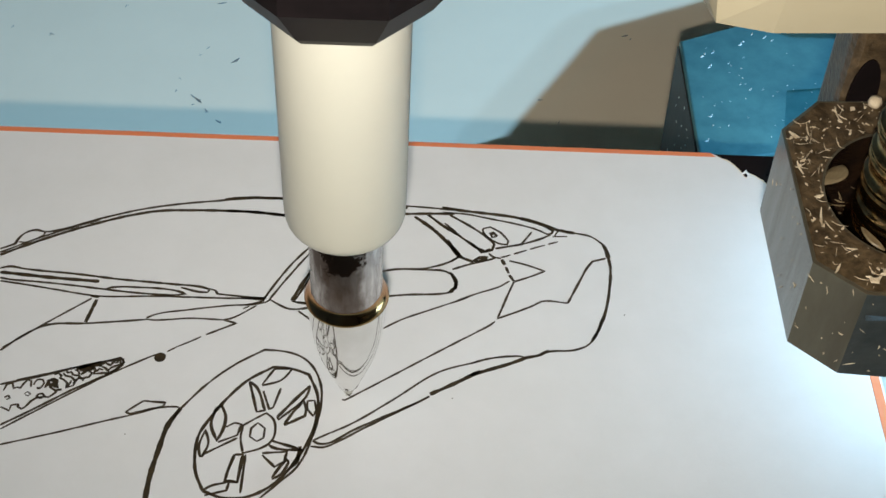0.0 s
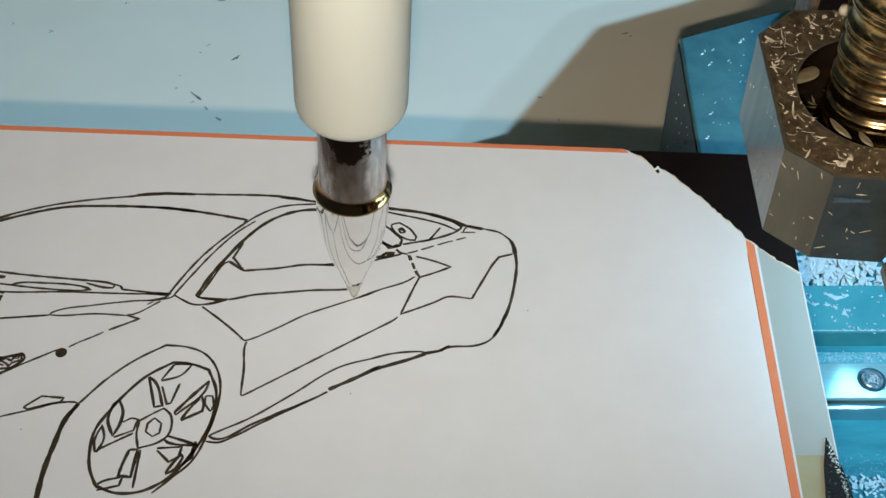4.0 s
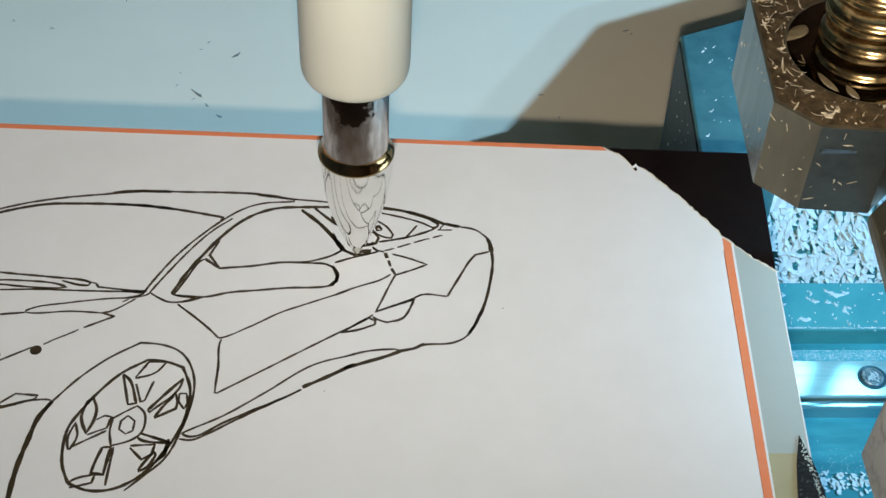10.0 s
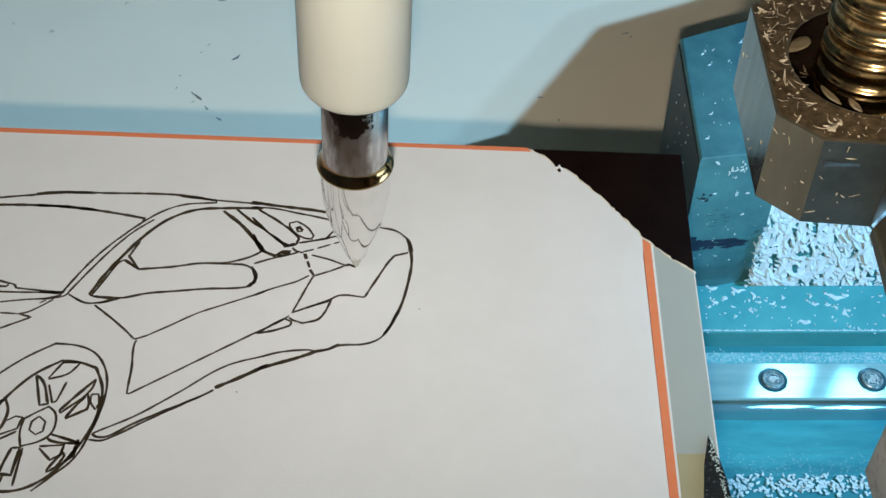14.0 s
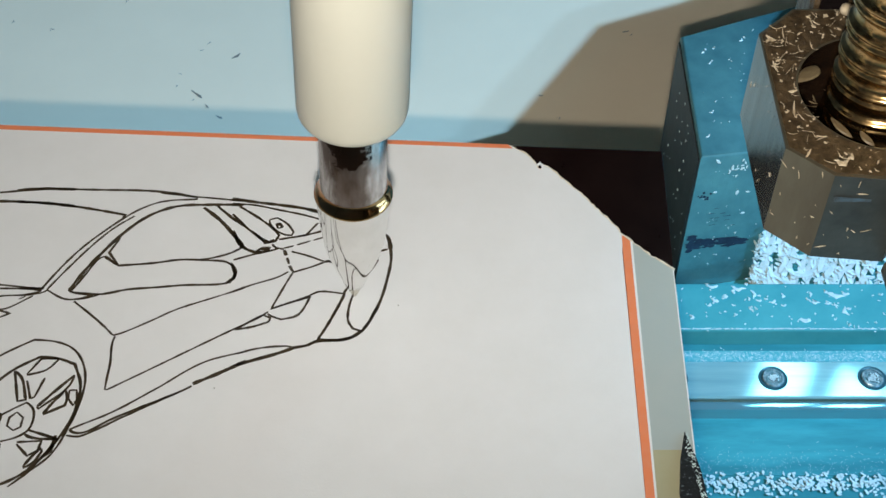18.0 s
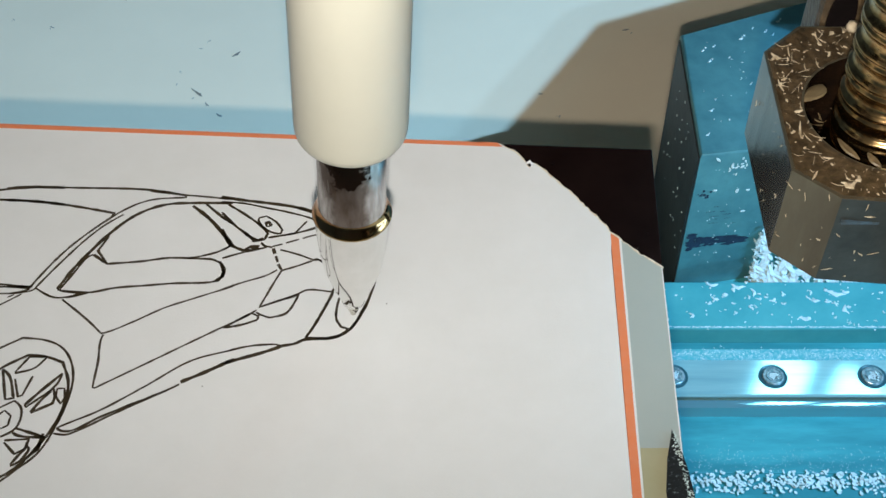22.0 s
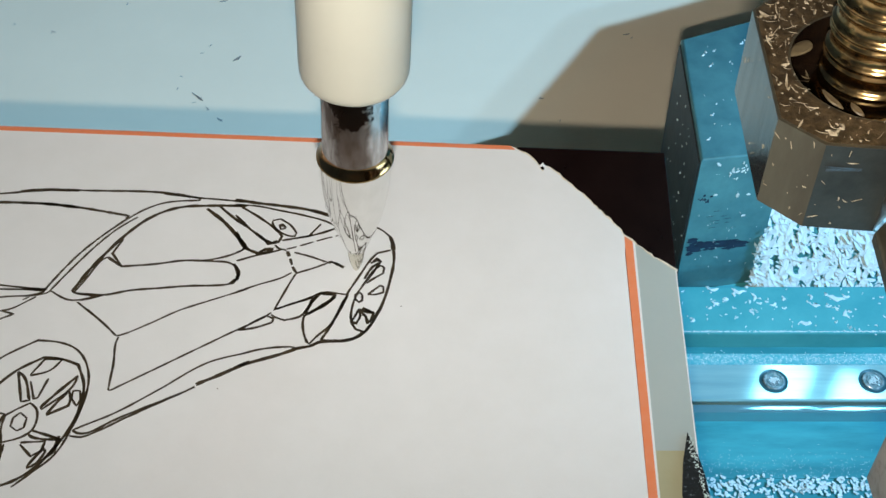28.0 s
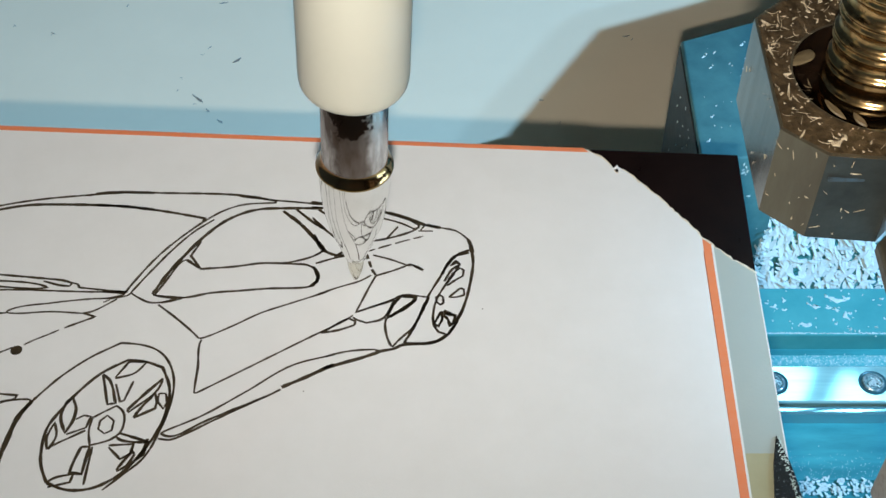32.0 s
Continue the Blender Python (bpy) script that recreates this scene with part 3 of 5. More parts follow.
def card():
    c = thing("drawing_card", "white card with orange border, torn corner and car line drawing", "card")
    torn = tear([(6.7, 109.2), (8.3, 107.9), (9.4, 106.6), (9.9, 105.4), (10.2, 105.1), (10.5, 105.9), (11.6, 104.9), (13.9, 102.0), (17.1, 97.6), (18.75, 94.9)], 3, 0.10)
    torn2 = tear([(18.75, 94.9), (19.6, 94.0), (21.2, 92.2), (23.75, 89.9)], 5, 0.10)
    # white print
    part("sheet", prism([(-92, 114.7)] + torn + [(18.45, 92.5), (17.1, 30), (-96, 30)], -0.42, 0.0), M_PAPER, c, "white drawing paper")
    part("margin", prism(torn2[2:] + [(22.98, 67.25), (19.05, 67.25), (19.7, 93.9)], -0.42, -0.02), M_MARGIN, c, "grey-green card margin")
    # the margin turns olive-yellow below y 67
    part("margin", prism([(22.98, 67.24), (21.87, 31.0), (18.1, 31.0), (19.05, 67.24)], -0.42, -0.02), M_OLIVE, c, "olive-yellow end of the card margin")
    part("white_gap", prism([(19.35, 94.2), (19.7, 93.9), (18.1, 30), (17.84, 30)], -0.42, 0.0), M_PAPER, c)
    part("border_line", prism([(18.6, 94.95), (19.45, 94.1), (17.9, 30), (17.08, 30)], -0.42, 0.012), M_ORANGE, c, "orange printed border line")
    part("border_line", prism([(-92, 114.75), (6.6, 109.28), (7.1, 108.6), (-92, 113.95)], -0.05, 0.012), M_ORANGE, c, "orange printed border line")
    bm = bmesh.new()
    rng = random.Random(8)
    edge = torn + torn2[1:]
    last = 0.15
    for (x0, y0), (x1, y1) in zip(edge, edge[1:]):
        w = rng.uniform(0.16, 0.36)
        prism([(x0, y0), (x1, y1), (x1 + w * 0.5, y1 + w * 0.8), (x0 + last * 0.5, y0 + last * 0.8)], -0.43, -0.05 - rng.uniform(0, 0.05), bm=bm)
        last = w
    part("torn_edge", bm, M_CORE, c, "frayed brown torn edge")
    part("card_edge", prism([(23.62, 89.9), (23.75, 89.85), (22.0, 31.0), (21.87, 31.0)], -0.43, 0.01), M_PAPER, c, "white cut edge of the card")
    bm = bmesh.new()
    flake(bm, 10.55, 105.55, 0.0, 1.1, 0.45, 2.4, 0.25, 0.5, 0.05)
    flake(bm, 10.0, 105.9, 0.0, 0.7, 0.3, 0.6, 0.2, 0.5, 0.05)
    part("paper_curl", bm, M_PAPER, c, "curled scrap of torn paper")
    return c


drawing_card = card()

# ---- unseen plates added to shade the table, and the sliding gantry ----
SHADE_PLATE = [(99.3, 141.0), (175, 140.5), (175, 193.2), (140.5, 179.2), (117.4, 169.6)]
rear = thing("table_shade", "unseen grey plates on posts that cast the table's shadow", "machine frame")
part("arm", prism([(54, 243), (75, 277), (122, 291), (122, 250), (62, 237)], 28, 33, 0.5), M_BLOCK, rear)
part("shelf", prism(SHADE_PLATE, 22, 26, 0.5), M_BLOCK, rear)
part("shade_post", box(158, 172, 146, 174, TABLE_Z, 22, 0.8), M_BLOCK, rear)
part("post", box(104, 128, 240, 284, TABLE_Z, 22, 0.8), M_BLOCK, rear)
part("post", box(106, 120, 256, 284, 22, 28, 0.5), M_BLOCK, rear)

BX, BY = 38.5, 9.1
gantry = thing("gantry_carriage", "dirty grey gantry carriage with a greased ball screw", "machine carriage")


def bored_block(outline, z0, z1, cx, cy, r, seg=64):
    """A block with a round bore from top to bottom."""
    bm = bmesh.new()
    outer = []
    n = len(outline)
    for k in range(seg):
        a = 2 * math.pi * k / seg
        dx, dy = math.cos(a), math.sin(a)
        best = None
        for i in range(n):
            (x0, y0), (x1, y1) = outline[i], outline[(i + 1) % n]
            ex, ey = x1 - x0, y1 - y0
            det = dx * -ey + ex * dy
            if abs(det) < 1e-9:
                continue
            t = ((x0 - cx) * -ey + ex * (y0 - cy)) / det
            s = (dx * (y0 - cy) - dy * (x0 - cx)) / det
            if t > 0 and -1e-6 <= s <= 1 + 1e-6 and (best is None or t < best):
                best = t
        outer.append((a, cx + dx * best, cy + dy * best))
    for x, y in outline:
        outer.append((math.atan2(y - cy, x - cx) % (2 * math.pi), x, y))
    outer.sort()
    rim = []
    for a, x, y in outer:
        rim.append((x, y, cx + r * math.cos(a), cy + r * math.sin(a)))
    levels = []
    for z in (z0, z1):
        levels.append([(bm.verts.new((x * MM, y * MM, z * MM)), bm.verts.new((u * MM, v * MM, z * MM))) for x, y, u, v in rim])
    m = len(rim)
    for k in range(m):
        j = (k + 1) % m
        (a0, b0), (a1, b1) = levels[0][k], levels[0][j]
        (c0, d0), (c1, d1) = levels[1][k], levels[1][j]
        bm.faces.new((c0, c1, d1, d0))
        bm.faces.new((b0, b1, a1, a0))
        bm.faces.new((a0, a1, c1, c0))
        bm.faces.new((b1, b0, d0, d1))
    bmesh.ops.remove_doubles(bm, verts=bm.verts[:], dist=1e-6)
    return bm


def ball_screw(radius, z0, z1, pitch, depth, cx, cy, seg=40):
    bm = bmesh.new()
    steps = int((z1 - z0) / pitch * 22)
    rows = []
    for i in range(steps + 1):
        z = z0 + (z1 - z0) * i / steps
        row = []
        for k in range(seg):
            a = 2 * math.pi * k / seg
            phase = (z / pitch - k / seg) % 1.0
            g = math.sqrt(max(0.0, 1 - ((phase - 0.5) / 0.3) ** 2))
            land = abs((phase + 0.5) % 1.0 - 0.5)
            r = radius - depth * g - (0.16 if land < 0.06 else 0.0)
            row.append(bm.verts.new(((cx + r * math.cos(a)) * MM, (cy + r * math.sin(a)) * MM, z * MM)))
        rows.append(row)
    for a, b in zip(rows, rows[1:]):
        for k in range(seg):
            j = (k + 1) % seg
            bm.faces.new((a[k], a[j], b[j], b[k]))
    bm.faces.new(rows[0][::-1])
    bm.faces.new(rows[-1])
    return bm


def carriage():
    outline = [(28.65, 2.0), (32.15, -1.25), (38.35, -1.9), (42.2, 2.2), (48.6, 5.0), (48.6, 20.6), (32.6, 20.6), (28.85, 17.0)]
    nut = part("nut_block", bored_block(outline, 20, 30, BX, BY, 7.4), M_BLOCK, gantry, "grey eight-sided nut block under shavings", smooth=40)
    nut.data.materials.append(M_FRONT_SHADE)
    nut.data.materials.append(M_LEFT_LIT)
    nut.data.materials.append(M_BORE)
    # front face coloured for shade, left face for reflected light; bore near-black
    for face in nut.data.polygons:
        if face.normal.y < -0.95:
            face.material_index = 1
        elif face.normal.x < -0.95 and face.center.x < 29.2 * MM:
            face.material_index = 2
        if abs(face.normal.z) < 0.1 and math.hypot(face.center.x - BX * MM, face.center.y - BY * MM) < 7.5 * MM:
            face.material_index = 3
    mod = nut.modifiers.new("worn_edges", "BEVEL")
    mod.width, mod.segments, mod.limit_method, mod.angle_limit = 0.22 * MM, 3, "ANGLE", radians(30)
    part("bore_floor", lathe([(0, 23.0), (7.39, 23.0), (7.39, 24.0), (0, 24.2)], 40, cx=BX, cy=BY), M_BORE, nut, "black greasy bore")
    part("collar", lathe([(4.4, 24.2), (4.9, 24.2), (5.15, 25.0), (5.15, 26.2), (5.0, 26.6), (4.6, 27.0), (4.4, 27.0)], 48, cx=BX, cy=BY), M_SCREW, nut, "brown greasy collar", smooth=30)
    inset = [(28.95, 2.15), (32.3, -0.9), (38.2, -1.5), (42.1, 2.5), (48.0, 5.5), (48.0, 20.3), (32.75, 20.3), (29.1, 16.85)]
    part("grime", bored_block(inset, 29.9, 30.06, BX, BY, 7.6), M_GRIME, nut, "brown oily grime")
    part("screw", ball_screw(4.8, 24.3, 112, 2.75, 0.5, BX, BY), M_SCREW, gantry, "bronze-coloured greased ball screw", smooth=60)
    # bracket behind the nut, with a raised black arch painting its shaded oval hole
    part("bracket", box(34.4, 52, 20.75, 26, 18, 72, 0.9), M_GRIME, gantry)
    arch = [(1.28 * math.cos(k * math.pi / 12), 4.0 * math.sin(k * math.pi / 12) + 1.0) for k in range(13)]
    bm = prism([(1.28, -1.0)] + arch + [(-1.28, -1.0)], 0, 0.3)
    bmesh.ops.transform(bm, matrix=Matrix.Translation((36.35 * MM, 20.85 * MM, 29.6 * MM)) @ Matrix.Rotation(radians(90), 4, "X"), verts=bm.verts[:])
    part("slot", bm, M_HOLDER, gantry, "raised black arch in place of the shaded slot")
    # lower plate in front of the nut and the foot block
    part("side_plate", prism([(38.5, -2.1), (38.3, -11.8), (41.0, -15.0), (44, -20), (72, -20), (72, 4.8), (49, 4.8), (42.3, 1.9)], 19.0, 20.2, 0.3), M_BLOCK, gantry)
    foot = prism([(32.2, -27.4), (32.4, -32.7), (36.0, -37.0), (70, -37.0), (70, -20.2), (38.0, -21.0)], 20.0, 30.0)
    bmesh.ops.bevel(foot, geom=foot.edges[:], offset=0.35 * MM, segments=2, profile=0.6, affect="EDGES")
    part("foot_block", foot, M_FOOT, gantry, "light grey speckled foot block", smooth=35)
    part("slot_strip", box(32.6, 36.0, -1.62, -1.25, 27.3, 27.6), M_DULL, nut, "narrow bluish strip")
    part("duct", box(13.6, 75, -8.5, 7, 59, 71, 4.6), M_DUCT, gantry, "cream plastic cable duct")
    # unseen overhead bridge, and legs added to keep the cold lamps off the paper
    part("bridge", box(-60, 72, 34, 50, 98, 112, 2.0), M_HOLDER, gantry, "dark overhead bridge")
    part("paper_shade_leg", box(60, 66, -112.0, 30, 17, 125, 1.0), M_BLOCK, gantry)
    part("paper_shade_leg", box(60, 66, 30.1, 43, 17, 97, 0.5), M_BLOCK, gantry)
    part("bridge_cap", box(30, 66, 0, 20, 105, 112, 1.0), M_BLOCK, gantry)


carriage()


def carriage_shavings():
    rng = random.Random(21)
    bm = bmesh.new()
    def chip(x, y, size):
        """A flat angular splinter."""
        n = rng.choice((3, 4, 4, 5))
        turn, thin = rng.uniform(0, 6.28), rng.uniform(0.25, 0.8)
        pts = []
        for k in range(n):
            a = 6.28 * (k + rng.uniform(-0.25, 0.25)) / n
            u, v = size * math.cos(a) * rng.uniform(0.6, 1), size * thin * math.sin(a) * rng.uniform(0.6, 1)
            pts.append((x + u * math.cos(turn) - v * math.sin(turn), y + u * math.sin(turn) + v * math.cos(turn)))
        prism(pts, 30.05, 30.12 + rng.uniform(0, 0.1), bm=bm)
    for _ in range(640):
        x, y = rng.uniform(29.3, 46), rng.uniform(-0.9, 20)
        if math.hypot(x - BX, y - BY) < 7.6 or x + y * 1.08 < 32.0 or y - 16.6 > (x - 29.4) * 0.96:
            continue
        if rng.random() < 0.45:
            chip(x, y, rng.choice((0.06, 0.09, 0.14, 0.2, 0.3)) * rng.uniform(0.7, 1.2))
        else:
            flake(bm, x, y, 30.06, rng.choice((0.15, 0.25, 0.4, 0.8, 1.3)) * rng.uniform(0.7, 1.2), rng.uniform(0.03, 0.07), rng.uniform(0, 6.28), 0, rng.choice((0.0, 0.1, 0.25, 0.6)), 0.03)
    for _ in range(60):
        x, y = rng.uniform(39.2, 46), rng.uniform(-12, -2.5)
        flake(bm, x, y, 20.2, rng.uniform(0.25, 0.9), rng.uniform(0.06, 0.2), rng.uniform(0, 6.28), 0, 0.3, 0.04)
    fine = tagged(mesh_object("wood_dust", bm, M_CHIP), "fine pale wood slivers on the greasy nut block", "shavings", kind="stuff")
    out = [fine]
    big = [
           (30.16, 6.6, 2.2, 0.5, -1.73), (30.49, 9.0, 0.8, 0.7, 0.2), (29.5, 12.24, 1.6, 0.45, -1.44), (29.6, 12.5, 1.1, 0.3, -2.56), (29.75, 16.2, 1.1, 0.8, -0.85),
           (31.0, 16.77, 1.6, 0.3, -1.63), (33.9, 18.8, 1.7, 0.3, -1.53), (34.3, 18.4, 0.9, 0.25, -0.86), (30.4, 1.22, 1.1, 0.5, 1.0), (31.9, 3.3, 0.9, 0.3, -0.2)]
    for x, y, length, width, turn in big:
        bm = bmesh.new()
        flake(bm, x, y, 30.05, length, width * 0.38, turn, 0.04, 0.15, 0.05)
        out.append(tagged(mesh_object("wood_shaving", bm, M_CHIP), "curled pale wood shaving lying on the nut block", "shaving", "shavings on the nut block"))
    def leaf(bm, x, y, z, half, wide, turn):
        """An oval leaf-like flake, tipped to one side."""
        ca, sa = math.cos(turn), math.sin(turn)
        rings = []
        for scale, lift in ((0.92, 0.0), (1.0, 0.06), (0.8, 0.2), (0.4, 0.16)):
            row = []
            for k in range(16):
                a = 2 * math.pi * k / 16
                u, v = half * scale * math.cos(a), wide * scale * math.sin(a) * abs(math.sin(a)) ** 0.5 * (1 + 0.25 * math.cos(a)) + 0.12 * half * math.cos(a) ** 2
                row.append(bm.verts.new(((x + ca * u - sa * v) * MM, (y + sa * u + ca * v) * MM, (z + lift - 0.25 * v) * MM)))
            rings.append(row)
        for p, q in zip(rings, rings[1:]):
            for k in range(16):
                bm.faces.new((p[k], p[(k + 1) % 16], q[(k + 1) % 16], q[k]))
        bm.faces.new(rings[0][::-1])
        bm.faces.new(rings[-1])
    bm = bmesh.new()
    fragment(bm, 33.1, 0.3, 30.06, 1.9, 0.75, 0.05, rng)
    fragment(bm, 33.8, 0.9, 30.07, 1.3, 0.6, 1.25, rng)
    out.append(tagged(mesh_object("wood_shaving", bm, M_CHIP), "broad angular pale shaving on the nut block", "shaving", "shavings on the nut block"))
    # litter on the greasy floor of the bore
    bm = bmesh.new()
    for _ in range(46):
        a, far = rng.uniform(1.6, 5.4), rng.uniform(5.5, 7.0)
        flake(bm, BX + far * math.cos(a), BY + far * math.sin(a), 24.1, rng.choice((0.3, 0.5, 0.9, 1.4)), rng.uniform(0.08, 0.3), rng.uniform(0, 6.28), rng.uniform(-0.1, 0.3), 0.2, 0.03)
    out.append(tagged(mesh_object("wood_dust", bm, M_LEAF), "brown wood slivers in the greasy bore", "shavings", kind="stuff"))
    # the large pale flake in the bore and the bead by the bracket
    for x, y, half, wide, turn in ((33.6, 4.2, 1.45, 0.42, -1.1), (35.5, 2.9, 1.0, 0.42, -1.2)):
        bm = bmesh.new()
        leaf(bm, x, y, 30.2, half, wide, turn)
        out.append(tagged(mesh_object("wood_shaving", bm, M_LEAF, 40), "thin beige leaf-shaped shaving at the rim of the bore", "shaving", "shavings on the nut block"))
    bm = bmesh.new()
    leaf(bm, 32.6, 12.1, 29.3, 1.6, 0.85, 0.82)
    out.append(tagged(mesh_object("wood_shaving", bm, M_LEAF, 40), "broad pale wood shaving leaning in the greasy bore", "shaving", "shavings on the nut block"))
    bm = lathe([(0, 0), (0.45, 0.05), (0.62, 0.4), (0.5, 0.85), (0, 1.05)], 16, cx=37.35, cy=19.9)
    bmesh.ops.translate(bm, verts=bm.verts[:], vec=(0, 0, 30.05 * MM))
    out.append(tagged(mesh_object("resin_bead", bm, M_CHIP, 60), "round beige resin bead on the nut block", "bead"))
    # slivers that cling to the sides
    bm = bmesh.new()
    for _ in range(38):
        face = rng.random()
        if face < 0.35:
            p, nrm = Vector((28.66 + 0.0, rng.uniform(3.0, 15.5), rng.uniform(21, 29.4))), Vector((-1, 0, 0))
        elif face < 0.6:
            s = rng.random()
            p, nrm = Vector((28.65 + 3.5 * s, 2.0 - 3.25 * s, rng.uniform(20.5, 29.5))), Vector((-0.68, -0.733, 0))
        else:
            s = rng.random()
            p, nrm = Vector((32.15 + 6.2 * s, -1.25 - 0.65 * s, rng.uniform(20.5, 29.5))), Vector((-0.104, -0.995, 0))
        side = nrm.cross(Vector((0, 0, 1))).normalized()
        a = rng.uniform(0, 3.14)
        d = side * math.cos(a) + Vector((0, 0, 1)) * math.sin(a)
        e = d.cross(nrm).normalized()
        length, width = rng.choice((0.12, 0.2, 0.3, 0.5, 0.9)) * rng.uniform(0.7, 1.2), rng.uniform(0.06, 0.16)
        q = [p + d * length * (u + rng.uniform(-0.2, 0.2)) + e * width * (v + rng.uniform(-0.3, 0.3)) + nrm * 0.05 for u, v in ((-0.5, -0.3), (0.2, -0.5), (0.5, 0.2), (-0.1, 0.5))]
        top = [bm.verts.new(v * MM) for v in q]
        low = [bm.verts.new((v - nrm * 0.05) * MM) for v in q]
        bm.faces.new(top)
        for k in range(4):
            bm.faces.new((low[k], low[(k + 1) % 4], top[(k + 1) % 4], top[k]))
    out.append(tagged(mesh_object("wood_dust", bm, M_CHIP), "pale wood slivers clinging to the nut block", "shavings", kind="stuff"))
    return out


carried_shavings = carriage_shavings()

# ---- the pen and its holder ----
pen = thing("gel_pen", "cream gel pen with chrome cone and gilt ring, held upright", "pen")


def build_pen():
    tip = lathe([(0, 0.0), (0.16, 0.02), (0.3, 0.22), (0.42, 0.6), (0.55, 1.0), (0.74, 1.7), (0.86, 2.5), (0.9, 3.3), (0.9, 7.0)], 32)
    nib = part("nib", tip, M_NIB, pen, "fine pale sprung nib", smooth=50)
    cone = [(0.92, 2.3), (1.0, 2.1), (1.1, 2.15), (1.33, 3.0), (1.8, 4.35), (2.24, 5.7), (2.68, 7.2), (3.04, 8.9), (3.3, 10.7), (3.48, 12.6), (3.58, 14.4), (3.64, 15.6)]
    part("cone", lathe(cone, 64), M_CHROME, pen, "polished chrome cone", smooth=60)
    part("ring", lathe([(3.5, 15.5), (3.72, 15.5), (3.80, 15.56), (3.82, 15.64), (3.80, 15.72), (3.6, 15.76)], 64), M_BRASS, pen, "thin gilt ring", smooth=40)
    part("collar", lathe([(3.79, 15.70), (3.76, 15.80), (3.50, 16.16), (3.27, 16.56), (3.21, 16.80), (3.1, 16.82)], 64), M_COLLAR, pen, "dark bronze flared collar", smooth=50)
    part("neck", lathe([(3.2, 16.4), (3.2, 26.2), (3.1, 26.4), (0, 26.4)], 64), M_NECK, pen, "chrome neck with a ragged dark brown patch", smooth=40)
    body = [(2.9, 26.3), (3.5, 26.0), (4.45, 26.05), (4.78, 26.28), (4.98, 26.65), (5.07, 27.1), (5.1, 28.0), (5.1, 29.5), (5.24, 110), (0, 110)]
    part("barrel", lathe(body, 72), M_CREAM, pen, "cream plastic barrel", smooth=50)
    return nib


M_COLLAR = shader("gilt_collar", (0.58, 0.30, 0.13), 0.12, 1.0, second=(0.42, 0.20, 0.08), scale=300)


def neck_material():
    """Bright metal with a ragged dark patch at the upper front and a painted reflection band."""
    m = shader("patched_neck_chrome", (0.78, 0.75, 0.73), 0.26, 1.0, second=(0.13, 0.10, 0.085), scale=330, mixing=(0.34, 0.60), rough_var=0.08, stretch=(1, 1, 0.25))
    nt = m.node_tree
    b = nt.nodes["Principled BSDF"]
    chrome = b.inputs["Base Color"].links[0].from_socket
    tc = nt.nodes.new("ShaderNodeTexCoord")
    sep = nt.nodes.new("ShaderNodeSeparateXYZ")
    nt.links.new(tc.outputs["Object"], sep.inputs[0])

    def calc(op, a, c):
        n = nt.nodes.new("ShaderNodeMath")
        n.operation = op
        for k, v in enumerate((a, c)):
            if isinstance(v, float):
                n.inputs[k].default_value = v
            else:
                nt.links.new(v, n.inputs[k])
        return n.outputs[0]
    u = calc("MULTIPLY", calc("SUBTRACT", sep.outputs["X"], -0.0004), 560.0)
    v = calc("MULTIPLY", calc("SUBTRACT", sep.outputs["Z"], 0.0241), 430.0)
    away = calc("ADD", calc("POWER", calc("ABSOLUTE", u, 0.0), 2.5), calc("POWER", calc("ABSOLUTE", v, 0.0), 3.0))
    n = nt.nodes.new("ShaderNodeTexNoise")
    n.inputs["Scale"].default_value, n.inputs["Detail"].default_value, n.inputs["Roughness"].default_value = 600.0, 7.0, 0.7
    nt.links.new(tc.outputs["Object"], n.inputs["Vector"])
    fac = nt.nodes.new("ShaderNodeMapRange")
    fac.inputs["From Min"].default_value, fac.inputs["From Max"].default_value = 0.95, 1.15
    fac.inputs["To Min"].default_value, fac.inputs["To Max"].default_value = 1.0, 0.0
    nt.links.new(calc("ADD", away, calc("MULTIPLY", calc("SUBTRACT", n.outputs["Fac"], 0.5), 6.0)), fac.inputs["Value"])
    mix = nt.nodes.new("ShaderNodeMix")
    mix.data_type = "RGBA"
    mix.inputs[7].default_value = (0.026, 0.015, 0.010, 1)
    nt.links.new(fac.outputs[0], mix.inputs[0])
    # thin brown band down the middle paints a dark reflection, laid under the patch
    w = calc("MULTIPLY", calc("SUBTRACT", sep.outputs["X"], -0.0001), 590.0)
    band_away = calc("ADD", calc("POWER", calc("ABSOLUTE", w, 0.0), 2.5), calc("MULTIPLY", calc("SUBTRACT", n.outputs["Fac"], 0.5), 2.0))
    thin = nt.nodes.new("ShaderNodeMapRange")
    thin.inputs["From Min"].default_value, thin.inputs["From Max"].default_value = 0.5, 1.3
    thin.inputs["To Min"].default_value, thin.inputs["To Max"].default_value = 0.8, 0.0
    nt.links.new(band_away, thin.inputs["Value"])
    over = nt.nodes.new("ShaderNodeMix")
    over.data_type = "RGBA"
    nt.links.new(chrome, over.inputs[6])
    over.inputs[7].default_value = (0.10, 0.068, 0.05, 1)
    nt.links.new(thin.outputs[0], over.inputs[0])
    nt.links.new(over.outputs[2], mix.inputs[6])
    nt.links.new(mix.outputs[2], b.inputs["Base Color"])
    return m


M_NECK = neck_material()
pen_nib = build_pen()

holder = thing("pen_holder", "black eight-sided collet holder round the pen", "pen holder")
bm = lathe([(5.6, 49.1), (6.3, 49.1), (7.0, 49.9), (9.3, 53.5), (9.3, 84), (5.6, 84)], 8)
